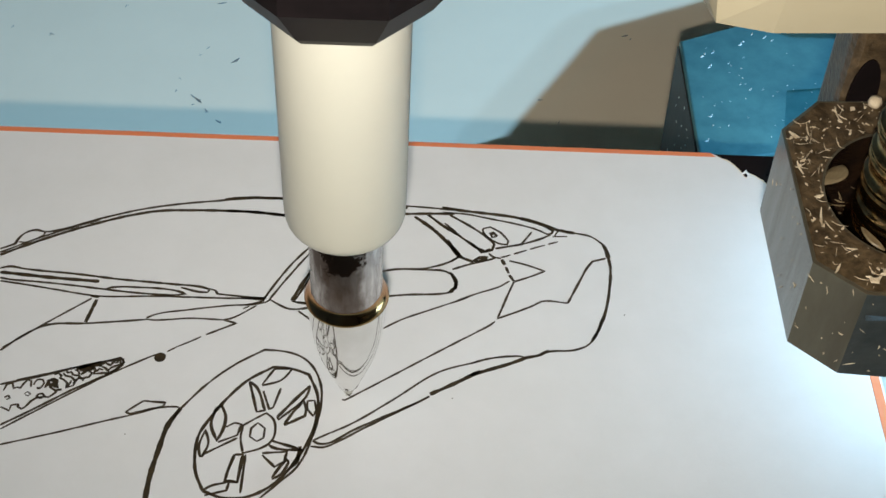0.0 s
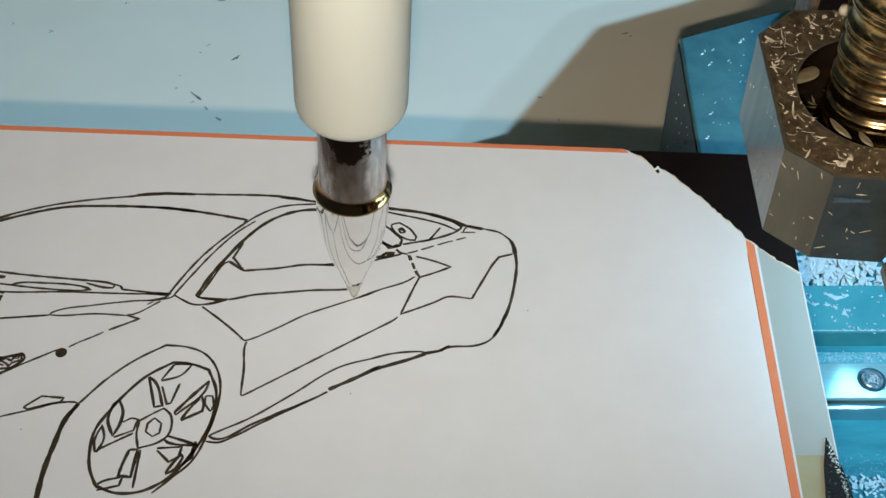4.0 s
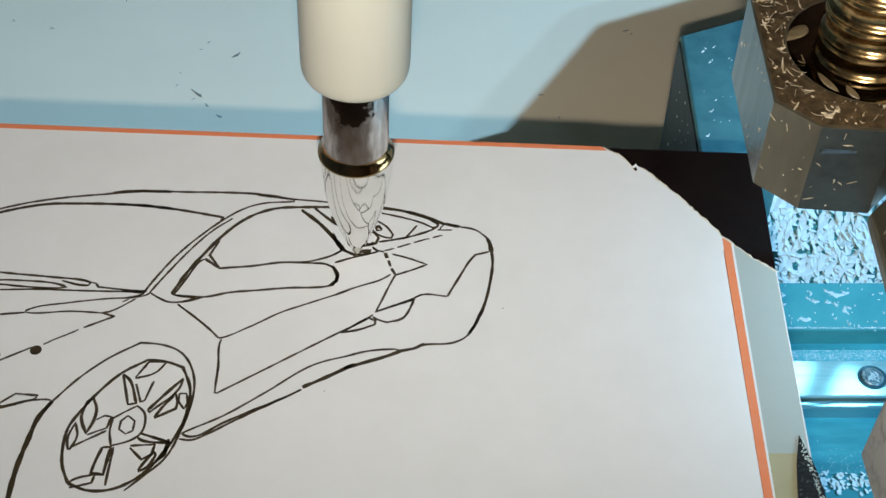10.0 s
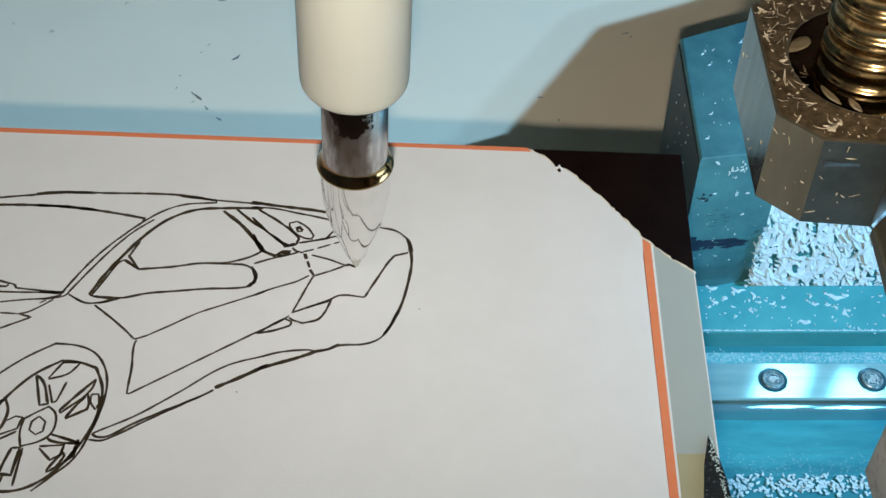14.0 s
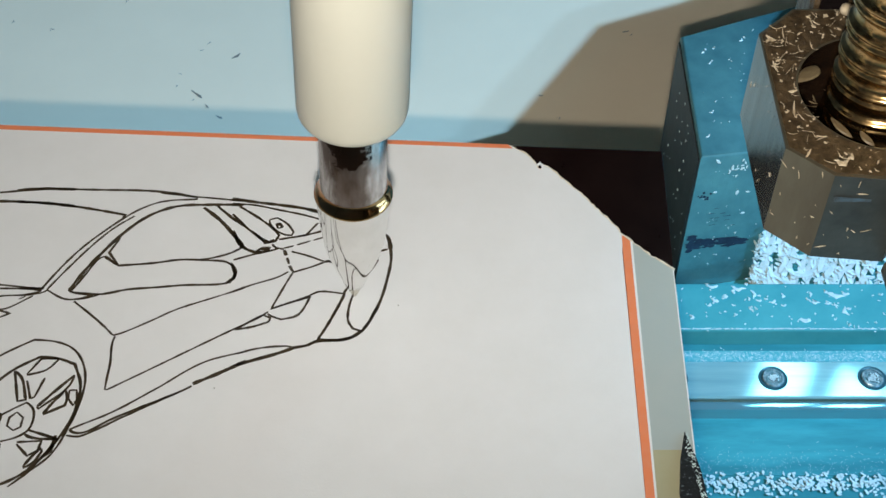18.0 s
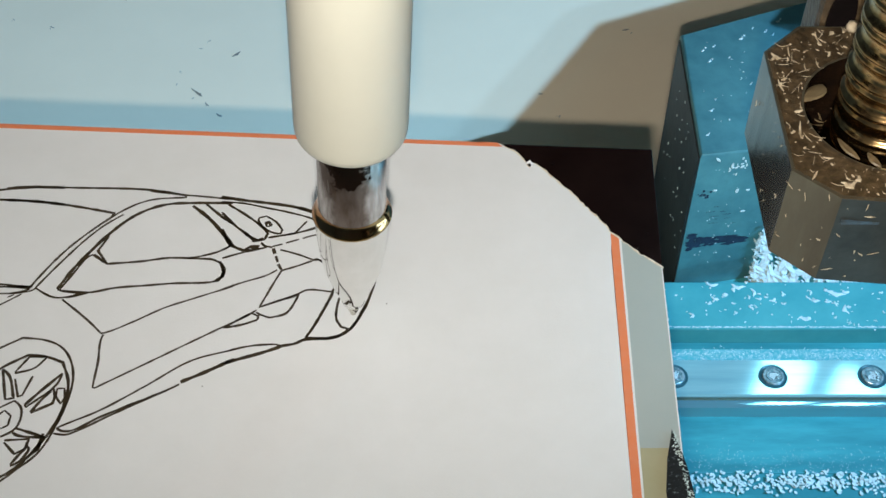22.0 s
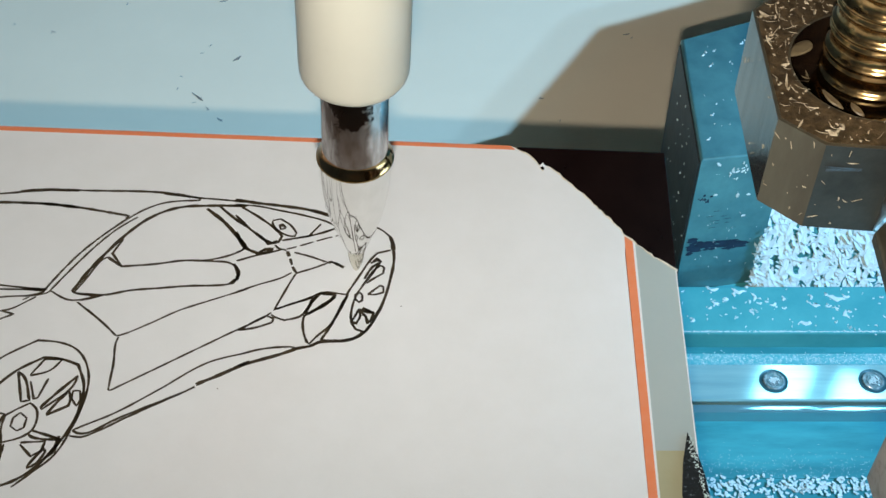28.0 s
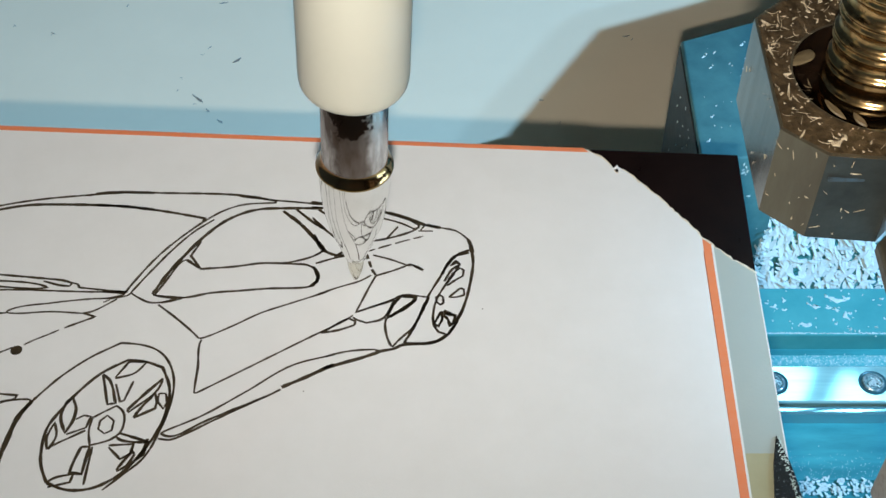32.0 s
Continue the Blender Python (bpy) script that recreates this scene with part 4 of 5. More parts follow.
bmesh.ops.rotate(bm, verts=bm.verts[:], cent=(0, 0, 0), matrix=Matrix.Rotation(radians(22.5), 3, "Z"))
part("collet", bm, M_HOLDER, holder)
part("arm", box(-9, 9, 6, 45, 84, 104, 1.0), M_HOLDER, holder)


# ---- the drawing on the card ----
drawn_strokes = []
ink_rng = random.Random(2)


def curve_points(text):
    """A smooth run through the points of a stroke, in mm on the card."""
    pts = [tuple(float(v) for v in p.split(",")) for p in text.split()]
    pts = [pts[0]] + pts + [pts[-1]]
    out = []
    for a, b, c, d in zip(pts, pts[1:], pts[2:], pts[3:]):
        # sharp corners stay sharp
        def slope(p, q, r):
            u, v = Vector((q[0] - p[0], q[1] - p[1])), Vector((r[0] - q[0], r[1] - q[1]))
            if u.length < 1e-6 or v.length < 1e-6 or u.angle(v) > radians(38):
                return None
            return (u.normalized() + v.normalized()).normalized()
        length = math.hypot(c[0] - b[0], c[1] - b[1])
        chord = Vector((c[0] - b[0], c[1] - b[1])).normalized() if length else Vector((1, 0))
        s0, s1 = slope(a, b, c) or chord, slope(b, c, d) or chord
        n = max(2, int(length / 0.35))
        for i in range(n):
            t = i / n
            h0, h1, h2, h3 = 2 * t ** 3 - 3 * t ** 2 + 1, t ** 3 - 2 * t ** 2 + t, -2 * t ** 3 + 3 * t ** 2, t ** 3 - t ** 2
            out.append(tuple(h0 * b[k] + h1 * length * s0[k] + h2 * c[k] + h3 * length * s1[k] for k in (0, 1)))
    return out + [pts[-1]]


def ribbon(bm, pts, width):
    """A thin raised line of ink with an uneven edge."""
    rows = []
    phase = ink_rng.uniform(0, 6)
    for i, (x, y) in enumerate(pts):
        (x0, y0), (x1, y1) = pts[max(0, i - 1)], pts[min(len(pts) - 1, i + 1)]
        d = math.hypot(x1 - x0, y1 - y0) or 1
        nx, ny = -(y1 - y0) / d, (x1 - x0) / d
        w = width * 0.5 * (1 + 0.13 * math.sin(i * 0.9 + phase) + ink_rng.uniform(-0.13, 0.13))
        if i in (0, len(pts) - 1):
            w *= 0.75
        rows.append([bm.verts.new(((x + nx * s * w) * MM, (y + ny * s * w) * MM, z * MM)) for s, z in ((1, -0.01), (0.85, 0.014), (-0.85, 0.014), (-1, -0.01))])
    for a, b in zip(rows, rows[1:]):
        for k in range(3):
            bm.faces.new((a[k], a[k + 1], b[k + 1], b[k]))
        bm.faces.new((a[3], a[0], b[0], b[3]))
    bm.faces.new(rows[0])
    bm.faces.new(rows[-1][::-1])


def ink(width, text, begin=None, end=None):
    """One line of the drawing; with times, the pen lays it down piece by piece between them."""
    pts = curve_points(text)
    if begin is None:
        bm = bmesh.new()
        ribbon(bm, pts, width)
        part("ink_line", bm, M_INK, drawing_card)
        return
    pieces = max(1, round((end - begin) / 0.12))
    for k in range(pieces):
        a, b = int(k * (len(pts) - 1) / pieces), int((k + 1) * (len(pts) - 1) / pieces)
        if b <= a:
            continue
        bm = bmesh.new()
        ribbon(bm, pts[a:b + 2], width)
        ob = part("ink_stroke", bm, M_INK, drawing_card)
        drawn_strokes.append((ob, max(0.06, begin + (end - begin) * (k + 0.6) / pieces)))

# roof and windscreen
ink(0.35, "-49.38,101.85 -47.01,102.10 -41.74,101.92 -33.53,101.64 -31.45,101.32 -28.82,100.68")
ink(0.29, "-32.98,101.39 -29.34,100.82 -26.25,100.47 -23.47,100.09")
ink(0.4, "-48.96,99.98 -45.12,99.77 -40.14,98.83 -36.47,97.97 -36.68,97.49")
ink(0.29, "-43.72,86.99 -43.16,88.24 -40.87,92.39 -38.71,95.19 -36.19,97.84 -34.41,99.22 -32.52,100.05 -28.78,100.40 -28.82,100.72")
ink(0.27, "-43.04,87.15 -41.74,89.50 -39.17,93.70 -37.37,96.03 -35.43,97.80")
# side window
ink(0.43, "-40.70,86.99 -39.43,89.97 -37.88,92.71 -36.64,94.69 -34.37,97.39 -32.33,98.76 -30.40,99.39 -27.90,99.53 -23.41,99.53")
ink(0.27, "-43.04,87.15 -42.07,86.47 -40.87,85.85 -39.35,85.91 -38.13,86.37 -40.23,86.77 -40.70,86.99")
ink(0.32, "-40.23,86.77 -37.21,86.53 -34.59,87.15 -31.54,87.46 -28.49,87.77 -24.69,87.92 -23.76,88.14 -23.28,89.18 -23.81,90.61 -24.60,91.09 -26.32,91.25 -29.49,91.35 -32.33,90.87 -36.02,90.51 -37.33,92.39 -36.49,94.53")
ink(0.4, "-23.96,90.87 -23.33,89.81 -23.42,88.71 -24.28,87.95")
ink(0.4, "-37.72,91.84 -36.16,90.61")
ink(0.27, "-37.72,91.84 -38.26,91.51 -39.30,89.34 -40.39,86.99")
ink(0.48, "-27.85,99.11 -25.70,97.05 -22.91,93.37")
ink(0.32, "-22.91,93.37 -23.34,92.81 -26.35,91.51 -27.54,91.32")
ink(0.38, "-26.36,99.35 -24.37,97.39 -23.05,96.30")
# door
ink(0.27, "-39.87,85.55 -37.47,83.49 -35.91,82.01 -35.04,81.07")
ink(0.24, "-35.04,81.07 -34.70,81.13 -31.94,82.60 -28.95,84.45 -26.29,85.61 -22.05,87.39")
ink(0.24, "-39.55,85.76 -37.99,86.22 -37.21,86.53")
ink(0.32, "-46.06,87.30 -44.61,87.21 -43.63,87.08")
ink(0.24, "-45.84,86.37 -44.48,86.62 -43.60,86.96")
ink(0.24, "-45.72,85.85 -45.10,86.22")
# rear quarter
ink(0.46, "-24.80,100.53 -22.47,100.00 -19.65,99.55 -16.59,98.96 -14.02,98.10 -11.96,97.01 -10.19,96.57")
ink(0.29, "-24.70,99.72 -22.16,99.48 -19.58,98.79 -17.02,98.10 -14.45,97.18 -13.16,96.41 -12.67,96.57 -12.57,96.91 -13.75,97.76 -16.32,98.79")
ink(0.24, "-12.40,96.17 -11.95,96.91 -11.59,97.05 -10.45,96.68")
ink(0.24, "-12.64,96.07 -11.03,96.07")
ink(0.35, "-24.51,98.10 -22.79,96.07 -20.87,94.24 -20.57,93.74 -19.38,94.07 -19.09,94.90 -19.38,95.40 -21.44,97.42 -23.90,99.31")
ink(0.46, "-24.21,95.57 -22.96,93.25 -21.40,92.34")
ink(0.27, "-23.85,92.53 -22.94,93.09")
ink(0.4, "-21.69,95.07 -20.87,94.30 -20.10,93.91 -19.52,94.24")
ink(0.27, "-20.31,97.25 -19.46,97.52 -18.25,96.57 -17.53,95.40 -17.69,94.90 -18.36,94.97 -19.54,95.73 -20.26,96.74 -20.31,97.25")
ink(0.29, "-19.49,96.57 -18.98,96.41 -18.83,96.07 -19.31,95.97 -19.47,96.57 -19.14,96.71 -18.71,96.17")
ink(0.27, "-17.47,94.63 -16.14,94.90 -14.92,96.74")
ink(0.32, "-19.03,94.30 -17.47,94.63 -16.02,94.97 -13.62,95.90 -12.79,96.41")
ink(0.29, "-23.71,91.31 -21.62,92.11 -20.20,92.53 -19.02,92.92")
ink(0.24, "-18.42,93.02 -17.83,93.19 -17.36,93.38")
ink(0.24, "-17.00,93.51 -16.41,93.74 -15.58,94.07")
ink(0.24, "-15.22,94.20 -14.27,94.57 -13.54,94.80")
ink(0.24, "-13.18,94.93 -12.10,95.30")
ink(0.32, "-21.42,92.53 -20.75,93.09 -19.89,93.09 -20.21,92.60 -21.29,92.44 -20.97,92.86 -20.11,92.86")
ink(0.29, "-19.70,93.58 -19.28,93.09 -18.91,92.99 -18.41,92.86")
ink(0.43, "-18.32,92.73 -18.06,91.95")
ink(0.43, "-17.93,91.63 -17.66,90.73")
ink(0.46, "-17.59,90.47 -17.15,89.65")
ink(0.27, "-17.53,92.53 -15.78,91.95 -13.77,91.05 -15.17,90.35 -17.14,89.55")
ink(0.24, "-23.20,87.00 -20.94,87.99 -18.64,88.92 -17.63,89.65")
ink(0.27, "-17.14,89.55 -17.83,87.83 -18.39,86.29 -19.05,84.53 -17.13,85.37 -15.09,86.35 -14.30,86.84 -11.56,86.60")
ink(0.29, "-11.56,86.60 -11.35,87.06 -10.07,89.71 -9.20,91.47 -8.52,92.44 -7.07,92.86")
ink(0.54, "-7.20,94.90 -6.92,94.07 -6.76,92.86")
ink(0.27, "-10.19,96.57 -8.44,96.07 -7.20,94.90")
ink(0.35, "-6.76,92.86 -6.66,91.63 -6.93,89.08 -7.72,85.37 -8.77,82.68 -9.41,81.65")
ink(0.27, "-22.21,78.63 -20.01,79.34 -17.76,79.63 -16.61,79.57 -16.32,79.34")
ink(0.46, "-16.32,79.40 -18.12,78.63 -19.87,78.01 -22.05,77.22")
ink(0.29, "-16.49,79.48 -15.03,79.77 -14.48,80.11 -13.93,80.40")
ink(0.27, "-16.32,79.35 -14.72,79.79 -14.18,80.14 -11.17,80.44 -9.71,81.20 -8.00,84.72")
ink(0.24, "-21.50,82.59 -19.78,83.72 -19.31,84.17")
# sill
ink(0.24, "-37.29,69.51 -36.60,69.90 -33.60,71.48 -29.63,74.31 -25.15,77.65 -21.08,78.99")
ink(0.29, "-37.29,69.51 -36.78,69.17 -35.91,69.17 -33.46,70.69 -30.22,72.42 -27.33,73.90 -26.10,74.67")
ink(0.27, "-37.48,68.86 -36.26,68.73 -35.35,69.12 -32.40,70.95 -27.33,73.90")
ink(0.46, "-26.02,74.94 -23.81,76.11 -20.95,77.79")
ink(0.24, "-34.75,74.31 -34.44,74.23 -30.89,76.52 -26.74,79.22 -22.90,81.70 -21.48,82.58")
ink(0.4, "-38.46,68.86 -38.63,67.07 -39.59,66.06")
# front bonnet and screen base
ink(0.32, "-73.12,94.32 -71.64,95.06 -71.41,95.91 -70.88,96.66 -69.86,97.12 -68.70,96.85 -67.88,96.93 -62.93,98.83 -58.66,100.22 -54.82,101.00 -50.35,101.55 -46.13,101.94 -42.71,101.86")
ink(0.24, "-71.29,95.36 -70.58,95.28 -69.57,95.73 -68.74,96.40 -68.70,96.85")
ink(0.43, "-72.92,93.44 -70.48,94.80 -66.72,96.66 -63.36,98.06 -59.65,99.33 -56.38,100.02 -53.00,100.10 -49.05,100.02 -46.21,99.83 -41.94,99.21")
ink(0.27, "-73.01,93.81 -68.07,96.48 -62.91,98.67")
ink(0.32, "-72.49,91.53 -71.46,91.78 -69.75,91.42 -64.20,90.71 -59.22,89.93 -53.20,89.22 -50.48,88.87 -49.50,88.53 -49.72,88.11 -50.66,88.18 -52.61,88.80")
ink(0.48, "-72.36,90.99 -67.35,90.28 -61.45,89.64")
ink(0.29, "-72.19,90.21 -71.05,89.93 -68.30,89.64 -63.89,89.05 -60.59,88.53 -56.77,88.00 -53.00,87.76 -51.96,87.90 -53.09,88.35 -56.89,88.80 -60.09,88.77 -60.59,88.53")
ink(0.27, "-72.08,89.75 -69.28,89.22 -65.93,88.53 -62.60,87.83 -60.96,87.59 -55.11,87.59 -47.63,87.31 -43.39,87.31")
ink(0.27, "-49.51,88.60 -48.87,88.35 -48.63,87.90 -46.07,87.56 -43.38,87.28")
ink(0.24, "-42.97,87.14 -43.34,86.80 -47.52,86.29 -51.15,85.78 -55.48,84.77 -55.70,84.50 -54.89,84.37 -51.00,84.60 -47.57,84.37")
ink(0.24, "-47.57,84.43 -46.93,84.53 -44.35,86.29")
ink(0.27, "-47.57,84.37 -46.21,83.93 -49.16,82.45")
ink(0.21, "-49.65,82.18 -50.61,81.63")
ink(0.21, "-50.97,81.40 -52.05,80.82")
ink(0.29, "-61.88,83.93 -59.56,84.10 -55.69,84.43")
ink(0.32, "-61.88,83.93 -66.00,83.67 -68.27,82.12 -69.96,80.43")
ink(0.24, "-61.84,87.31 -66.06,83.93 -69.79,80.82")
ink(0.43, "-61.28,87.14 -61.91,84.10")
ink(0.27, "-62.03,87.62 -61.06,87.42")
# nose
ink(0.29, "-68.99,76.18 -65.07,77.19 -61.15,78.46 -57.39,79.37 -57.04,78.91 -57.73,78.05 -61.94,75.33 -65.53,72.86 -67.89,71.34")
ink(0.24, "-67.78,70.86 -63.08,74.17 -58.19,77.47 -54.62,79.54 -53.97,79.89")
ink(0.21, "-52.89,80.24 -51.99,80.84")
ink(0.21, "-51.60,81.06 -49.88,81.98")
ink(0.24, "-67.38,69.08 -62.34,70.44 -55.96,72.30 -50.98,73.45 -50.55,73.25 -51.28,71.72")
ink(0.27, "-55.91,72.86 -54.35,74.17 -52.14,73.94 -52.35,73.51 -55.47,72.63 -55.91,72.86")
ink(0.27, "-50.55,73.25 -48.32,76.18 -45.82,78.57 -42.93,80.49 -40.65,80.21 -38.91,79.44 -37.70,78.05 -36.85,75.67 -36.82,73.02 -37.42,69.81 -38.52,66.70 -40.44,64.59 -41.86,63.14")
ink(0.56, "-50.55,73.25 -51.51,71.40 -52.03,68.55 -52.41,65.79 -52.50,62.96 -52.42,60.79")
ink(0.35, "-47.23,63.93 -48.11,65.79 -48.43,67.32 -48.39,70.12 -47.55,72.05 -45.95,74.67 -44.24,76.68 -41.89,78.29 -39.92,78.05 -38.21,77.36 -37.22,75.00 -37.04,73.02 -37.45,70.28 -38.59,67.62 -40.46,64.89 -42.91,63.34 -45.20,63.17 -47.23,63.93")
ink(0.27, "-43.10,72.05 -42.08,72.69 -41.35,72.05 -41.02,70.76 -41.26,69.49 -42.12,68.71 -43.91,68.09 -44.30,69.81 -44.23,71.24 -43.10,72.05")
ink(0.24, "-42.79,71.56 -42.05,70.92 -42.09,69.81 -42.72,69.43 -43.43,69.97 -43.39,70.92 -42.79,71.56")
ink(0.32, "-44.08,76.51 -43.33,75.84 -42.25,73.02 -43.04,72.86 -44.08,76.51")
ink(0.27, "-42.80,76.11 -41.73,78.05 -39.92,78.05 -40.92,76.68 -42.79,76.01")
ink(0.27, "-42.60,75.33 -41.85,73.18 -41.46,73.35 -40.89,75.67")
ink(0.38, "-40.96,72.21 -39.61,74.01 -37.98,76.01")
ink(0.27, "-37.97,75.94 -38.30,74.67 -40.80,71.92 -40.96,72.21")
ink(0.35, "-40.21,71.34 -39.51,72.69 -38.53,74.17 -38.19,73.18 -38.27,72.37 -39.69,71.56 -40.20,71.24")
ink(0.27, "-38.12,74.17 -37.44,74.17 -37.15,73.02 -37.46,72.37 -38.06,73.18 -38.12,74.17")
ink(0.32, "-41.26,69.49 -38.53,68.55 -38.12,68.40 -41.06,68.71 -41.48,69.02")
ink(0.29, "-42.06,68.09 -39.70,68.24 -39.87,67.16 -40.74,66.55 -42.04,67.87")
ink(0.32, "-40.89,65.34 -40.33,66.40 -39.63,67.47 -39.46,67.01 -40.02,65.79 -40.88,65.19")
ink(0.35, "-44.68,67.93 -43.89,67.93 -44.10,64.89 -45.28,65.04 -45.14,66.09 -44.68,67.93")
ink(0.27, "-43.63,67.93 -43.71,63.70")
ink(0.29, "-47.23,63.99 -46.64,64.44 -44.88,64.89 -45.04,63.99 -47.04,63.46")
ink(0.35, "-47.03,73.35 -46.50,73.51 -46.02,72.37 -46.11,70.76 -46.58,69.49 -47.34,71.40 -47.03,73.35")
ink(0.27, "-45.83,71.08 -45.07,71.56 -44.38,71.40 -44.65,70.12 -46.43,69.34")
ink(0.29, "-47.94,67.62 -48.23,68.87 -47.80,70.76 -47.34,69.18 -47.81,67.62")
ink(0.27, "-44.62,69.81 -47.84,67.87")
# drawn while the machine runs
ink(0.27, "-34.68,74.31 -34.69,75.69 -34.68,77.37 -34.88,80.38 -34.74,80.90", 0.0, 0.32)
ink(0.32, "-19.11,82.83 -20.78,82.15 -22.47,81.80 -21.30,82.68 -19.78,83.72 -19.04,83.33 -19.11,82.83", 5.2, 6.0)
ink(0.29, "-19.05,84.53 -17.13,85.37 -15.07,86.14 -15.85,84.17 -16.28,83.63 -17.86,83.12 -18.95,83.57 -19.33,83.87", 6.1, 7.1)
ink(0.38, "-13.77,91.05 -13.41,91.15 -13.04,90.99 -12.03,90.35", 13.5, 14.2)
ink(0.3, "-9.01,91.13 -8.53,91.72 -8.12,91.26 -8.82,89.75 -9.88,87.88 -10.64,86.10 -10.95,84.23 -10.89,82.89 -10.37,81.92 -9.50,81.61", 14.7, 15.9)
ink(0.38, "-9.41,81.65 -10.29,80.92 -11.42,80.49 -13.94,80.49", 16.0, 16.5)
ink(0.35, "-13.94,80.49 -13.34,81.65 -12.54,83.57 -11.74,85.68 -11.44,86.60", 16.5, 17.1)
ink(0.27, "-10.28,86.90 -9.91,86.60 -9.87,85.83 -10.20,85.53 -10.58,85.98 -10.62,86.60 -10.28,86.90", 18.3, 19.2)
ink(0.29, "-9.32,86.60 -8.07,87.83 -7.71,87.68 -7.67,86.90 -8.49,86.60 -9.32,86.60", 19.3, 19.9)
ink(0.29, "-9.51,88.14 -8.83,88.77 -7.79,89.55 -7.70,90.35 -8.07,90.67 -8.88,89.87 -9.53,88.45", 20.3, 21.2)
ink(0.35, "-9.78,88.77 -8.91,90.51 -8.10,91.15 -8.47,91.47 -9.18,90.99", 21.25, 21.5)
ink(0.35, "-10.15,84.62 -9.31,84.17 -8.61,84.17 -8.80,83.27 -9.23,82.68 -9.39,83.57 -9.89,84.17", 22.1, 23.1)
ink(0.32, "-10.15,84.62 -9.99,83.72 -10.39,82.68 -10.87,82.98 -10.46,83.87 -10.15,84.62", 23.2, 24.3)
ink(0.4, "-9.81,84.77 -8.60,84.02", 24.3, 24.6)
ink(0.29, "-12.72,86.23 -13.82,85.07 -15.15,84.17 -15.82,83.72 -15.94,82.98 -15.35,80.34 -15.09,80.00 -14.54,80.78 -12.95,82.68 -11.96,85.37 -11.54,86.29", 25.0, 25.9)
ink(0.43, "-15.85,84.17 -15.37,84.02 -12.95,86.14 -12.74,86.53 -14.29,86.75 -14.94,85.98 -15.74,84.17", 26.1, 27.6)
ink(0.4, "-10.07,89.71 -9.21,91.63 -8.40,92.53 -7.09,93.25", 28.3, 29.3)
# grille scribble
ink(0.24, "-67.48,76.72 -64.80,77.42 -62.11,78.20 -60.30,78.69 -58.85,79.09 -57.48,79.48 -57.20,79.28 -57.09,78.88 -57.28,78.34 -58.05,77.82 -58.72,77.35")
ink(0.25, "-67.28,75.85 -66.88,75.73 -66.56,76.42 -66.34,76.70 -65.95,76.61 -65.85,75.85")
ink(0.23, "-65.60,76.08 -65.54,76.47 -65.32,76.77 -64.85,76.77 -64.60,76.31 -64.82,75.78 -65.22,75.68")
ink(0.32, "-64.42,76.54 -64.00,76.77 -63.43,76.31 -63.12,75.73 -63.65,76.01 -64.09,76.31 -63.90,75.85 -63.35,75.45 -62.71,75.55")
ink(0.29, "-64.44,75.73 -64.28,76.31 -64.11,76.65 -63.74,76.89 -63.35,76.65 -63.36,76.14 -63.81,76.31")
ink(0.25, "-63.84,77.35 -63.40,77.54 -63.05,77.23 -63.18,76.93 -62.77,76.77 -62.30,76.31 -62.34,75.78 -61.67,76.01 -61.55,76.54 -62.04,77.07 -62.64,77.23 -62.94,77.58")
ink(0.25, "-63.16,77.77 -62.79,78.01 -62.46,77.58 -62.17,77.75 -61.94,77.35 -61.35,77.23 -61.35,77.70 -61.88,78.01")
ink(0.29, "-61.47,77.35 -61.00,76.89 -60.28,77.07 -60.05,77.58 -60.52,77.87 -60.94,77.58 -61.18,77.35")
ink(0.27, "-61.73,76.31 -61.29,76.93 -60.71,76.84")
ink(0.6, "-61.75,78.10 -61.00,78.36 -59.91,78.62 -58.82,78.95")
ink(0.74, "-61.45,78.24 -60.66,78.10 -59.85,78.34")
ink(0.29, "-60.22,78.24 -59.78,77.94 -59.88,77.47 -59.13,77.54 -58.35,77.63 -58.88,78.24 -59.50,78.48 -59.36,78.76")
ink(0.29, "-58.79,78.76 -58.36,78.53 -58.07,79.05 -57.48,79.14 -57.32,78.64 -57.75,78.48 -58.22,78.24 -58.45,77.94")
ink(0.21, "-58.34,78.95 -57.84,78.81 -57.58,78.95")
ink(0.27, "-66.72,73.80 -66.58,73.42 -66.22,73.21 -65.90,73.46 -65.49,74.14 -65.10,74.48 -64.98,74.93 -64.58,75.09 -64.22,74.70 -64.69,74.48 -64.97,74.70")
ink(0.27, "-65.10,74.48 -64.58,74.63 -63.83,74.63 -63.28,75.16 -63.17,75.50")
ink(0.16, "-66.34,75.00 -66.03,75.27 -65.70,75.00 -65.91,74.77 -66.23,74.91")
ink(0.24, "-68.49,75.39 -68.30,76.19 -67.76,76.31 -67.51,75.62 -67.28,75.85")
ink(0.24, "-68.32,73.46 -67.38,73.01 -67.34,73.64 -66.72,73.80")
ink(0.24, "-68.21,74.59 -67.83,74.82 -67.65,74.50 -67.96,74.32")
ink(0.27, "-65.24,75.78 -64.99,75.68 -64.80,75.82")
ink(0.24, "-60.88,76.75 -60.71,76.65")
ink(0.29, "-62.36,75.85 -62.09,76.19 -61.95,76.65")
ink(0.27, "-59.64,77.70 -59.43,78.10 -58.98,77.94")

# ink blot on the car's nose
bm = lathe([(0, -0.01), (0.62, -0.01), (0.58, 0.016), (0, 0.02)], 24, cx=-53.50, cy=79.54)
part("ink_blot", bm, M_INK, drawing_card, "round black ink blot")

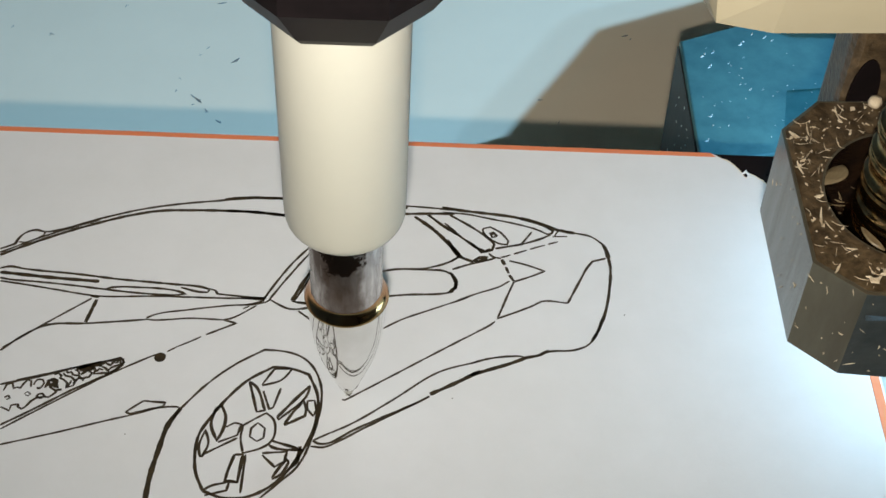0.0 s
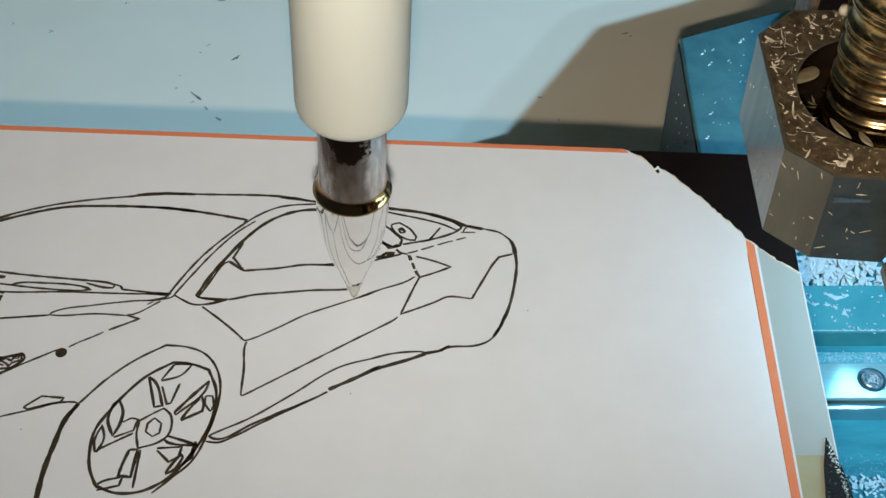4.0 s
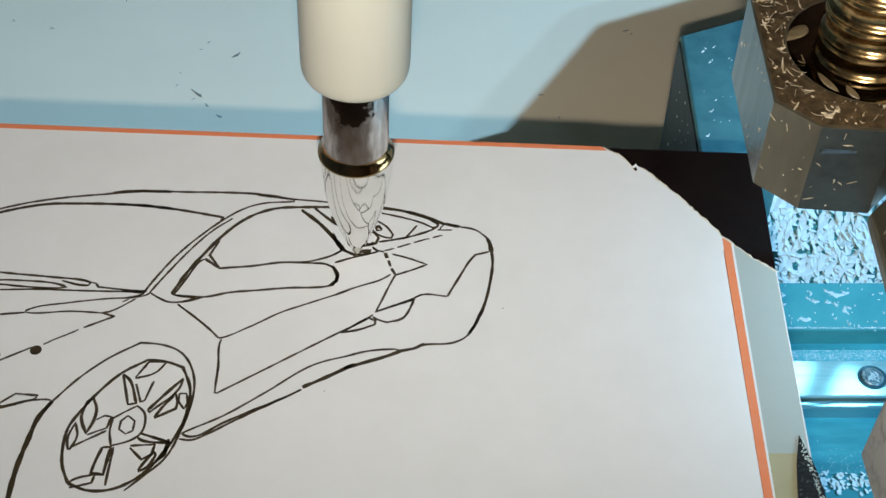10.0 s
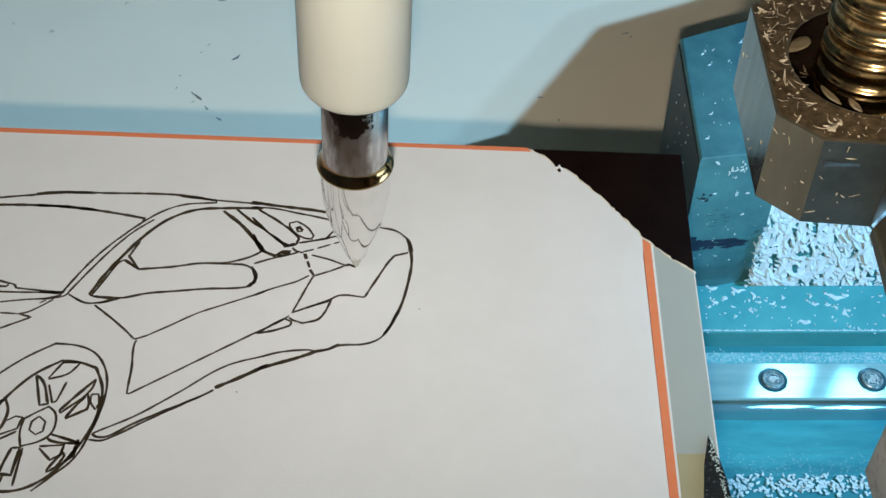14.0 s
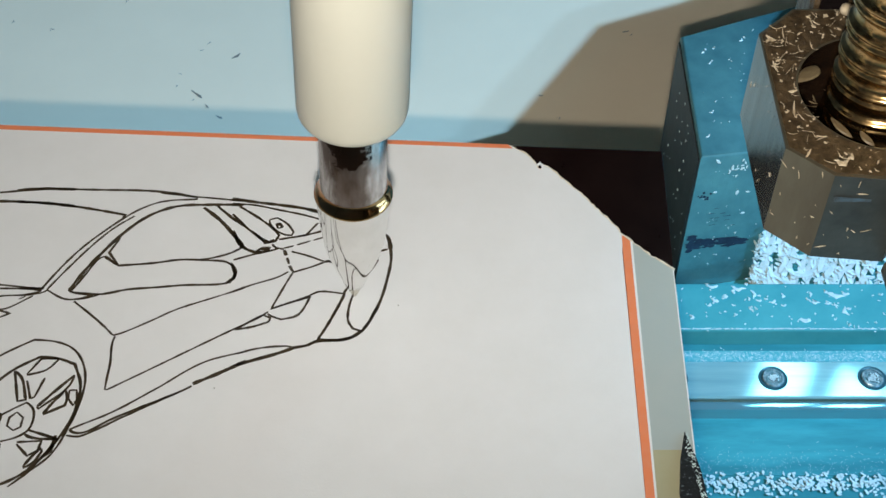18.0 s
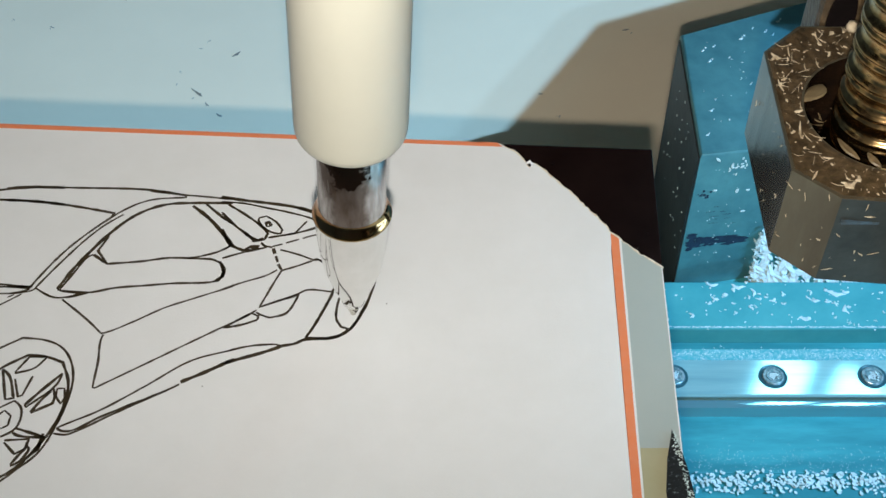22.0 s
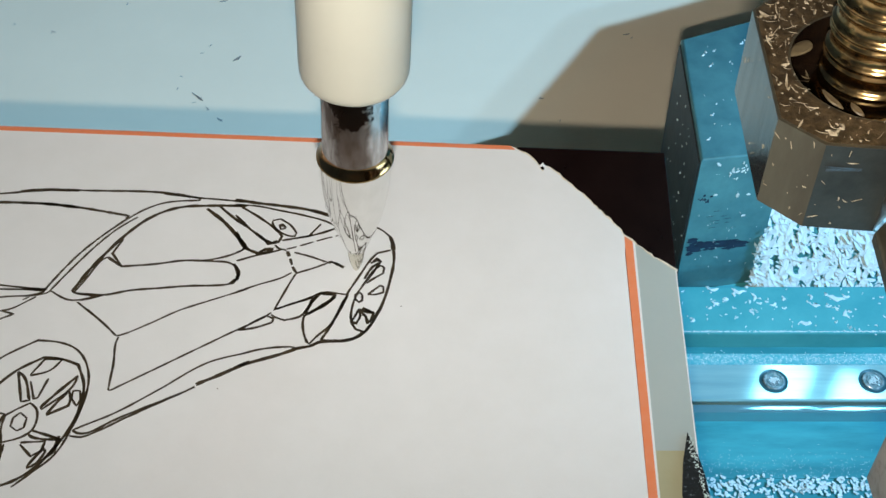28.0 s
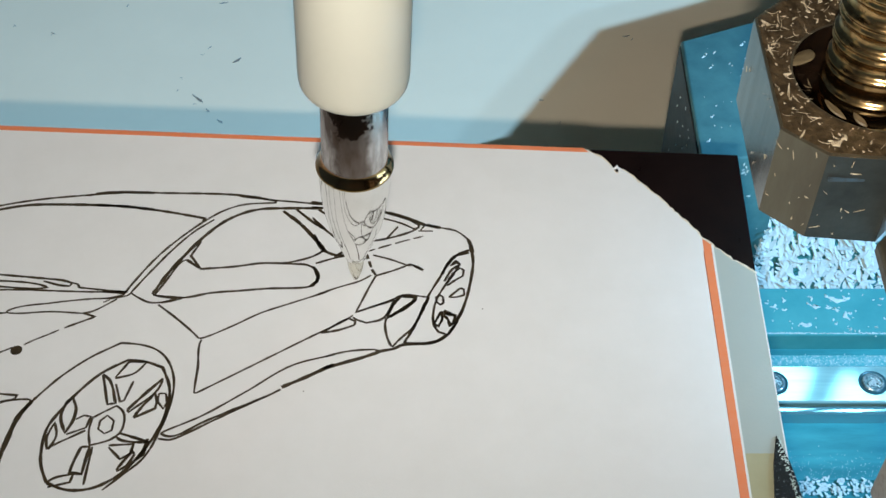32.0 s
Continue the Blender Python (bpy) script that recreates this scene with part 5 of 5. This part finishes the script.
for x, y in ((-23.79, 74.43), (-5.75, 84.99), (-55.55, 70.26)):
    bm = lathe([(0, -0.01), (0.08, -0.01), (0.07, 0.03), (0, 0.04)], 7, cx=x, cy=y)
    part("dirt_dot", bm, M_SPECK, drawing_card, "tiny dirt dot on the paper")


# ---- what moves ----
# seconds, bed along x, carriage along y, pen height, bed across, in mm
TRAVEL = [
    (0, 24.78, 63.40, 0.0, -0.73),
    (0.1, 24.71, 65.86, 0.0, -0.73),
    (0.2, 24.63, 68.26, 0.0, -0.73),
    (0.3, 24.55, 69.35, 0.0, -0.73),
    (0.5, 24.40, 69.94, 0.4, -0.84),
    (1, 23.06, 70.71, 0.0, -0.73),
    (1.5, 22.02, 71.18, 0.0, -0.73),
    (2, 21.63, 71.47, 0.6, -0.73),
    (2.5, 19.29, 72.77, 1.6, -0.67),
    (3, 18.10, 73.51, 1.5, -0.61),
    (3.5, 16.58, 74.30, 0.0, -0.50),
    (4, 14.67, 75.70, 0.8, -0.47),
    (4.6, 12.67, 76.50, 1.0, -0.43),
    (5.2, 9.78, 72.07, 0.0, -0.40),
    (5.5, 12.47, 70.89, 0.0, -0.38),
    (6, 9.65, 72.73, 1.1, -0.38),
    (6.5, 5.61, 74.21, 0.0, -0.37),
    (7, 9.56, 72.83, 0.0, -0.37),
    (7.5, 8.97, 76.53, 1.6, -0.37),
    (8, 8.46, 77.97, 1.1, -0.43),
    (8.5, 10.13, 81.38, 0.6, -0.50),
    (9, 11.30, 81.27, 1.6, -0.55),
    (9.5, 11.51, 81.00, 1.4, -0.54),
    (10, 12.03, 81.27, 0.0, -0.51),
    (10.5, 16.13, 79.87, 0.0, -0.64),
    (11, 13.71, 80.14, 1.6, -0.31),
    (11.5, 12.75, 80.41, 1.6, -0.49),
    (12, 12.22, 80.73, 1.4, -0.49),
    (12.5, 5.47, 79.87, 1.6, -0.26),
    (13, 4.24, 79.87, 1.4, -0.26),
    (13.5, 3.17, 80.41, 0.0, -0.26),
    (14, 3.31, 79.97, 0.0, -0.26),
    (14.5, 1.43, 77.77, 1.5, -0.26),
    (14.7, -0.81, 81.86, 0.0, -0.25),
    (15.1, 1.32, 76.65, 0.0, -0.22),
    (15.5, 1.66, 72.45, 0.0, -0.19),
    (15.9, 0.22, 71.25, 0.0, -0.16),
    (16.2, 1.57, 70.20, 0.0, -0.14),
    (16.5, 4.72, 70.04, 0.0, -0.12),
    (17, 1.89, 76.42, 1.4, -0.01),
    (17.5, 1.65, 77.04, 0.9, 0.00),
    (18, 1.05, 75.61, 0.0, 0.00),
    (18.5, 0.86, 76.22, 0.0, 0.00),
    (19, 0.00, 75.91, 0.0, 0.00),
    (19.5, -1.29, 77.25, 0.0, 0.00),
    (20, 0.16, 77.25, 1.6, 0.11),
    (20.5, -1.65, 79.02, 0.0, 0.11),
    (21, 0.28, 77.66, 0.0, 0.00),
    (21.5, 0.36, 75.21, 1.5, 0.00),
    (22, -0.17, 72.82, 0.0, 0.00),
    (22.5, 0.25, 74.31, 0.0, 0.11),
    (23, 0.95, 74.26, 0.0, 0.05),
    (23.5, 0.92, 72.53, 0.0, 0.11),
    (24, 1.43, 74.01, 1.6, 0.11),
    (24.5, 2.39, 75.61, 0.0, 0.11),
    (25, 6.67, 72.48, 0.0, 0.05),
    (25.5, 3.91, 72.14, 0.0, 0.12),
    (25.9, 2.21, 76.08, 0.0, 0.12),
    (26.1, 6.52, 73.96, 0.6, 0.12),
    (26.7, 3.62, 75.93, 0.0, 0.12),
    (27.1, 3.41, 76.32, 0.0, 0.12),
    (27.5, 4.97, 76.02, 0.0, 0.12),
    (28, 1.30, 79.54, 1.5, 0.23),
    (28.5, -0.59, 81.46, 0.0, 0.25),
    (29, -0.84, 81.90, 0.0, 0.37),
    (29.5, -2.39, 82.66, 1.1, 0.37),
    (30, -1.12, 82.23, 0.0, 0.37),
    (30.5, 2.88, 83.66, 1.5, 0.25),
    (31, 6.40, 84.10, 0.0, 0.25),
    (31.5, 5.14, 86.03, 1.6, 0.25),
    (32, 9.86, 78.48, 1.6, 0.11),
]
PEN_LEAN = 2.55


def motions():
    walk(bed, [(t, pose(x * MM, c * MM, 0)) for t, x, y, z, c in TRAVEL])
    walk(drawing_card, [(t, pose(x * MM, c * MM, 0)) for t, x, y, z, c in TRAVEL])
    walk(gantry, [(t, pose(0, y * MM, 0)) for t, x, y, z, c in TRAVEL])
    for ob in carried_shavings:
        walk(ob, [(t, pose(0, y * MM, 0)) for t, x, y, z, c in TRAVEL])
    walk(pen, [(t, pose(-9.33 * MM, (y + 10.7) * MM, (z + 0.05) * MM, 0, PEN_LEAN, 0)) for t, x, y, z, c in TRAVEL])
    # the sprung nib stays on the paper while the body rises
    walk(pen_nib, [(t, pose(0, 0, -z * MM)) for t, x, y, z, c in TRAVEL])
    walk(holder, [(t, pose(-9.33 * MM, (y + 10.7) * MM, (z + 0.05) * MM, 0, PEN_LEAN, 0)) for t, x, y, z, c in TRAVEL])
    for ob, t in drawn_strokes:
        walk(ob, [(0.0, pose(0, 0, -0.15 * MM)), (t - 0.04, pose(0, 0, -0.15 * MM)), (t + 0.04, pose(0, 0, 0)), (32.0, pose(0, 0, 0))])


motions()
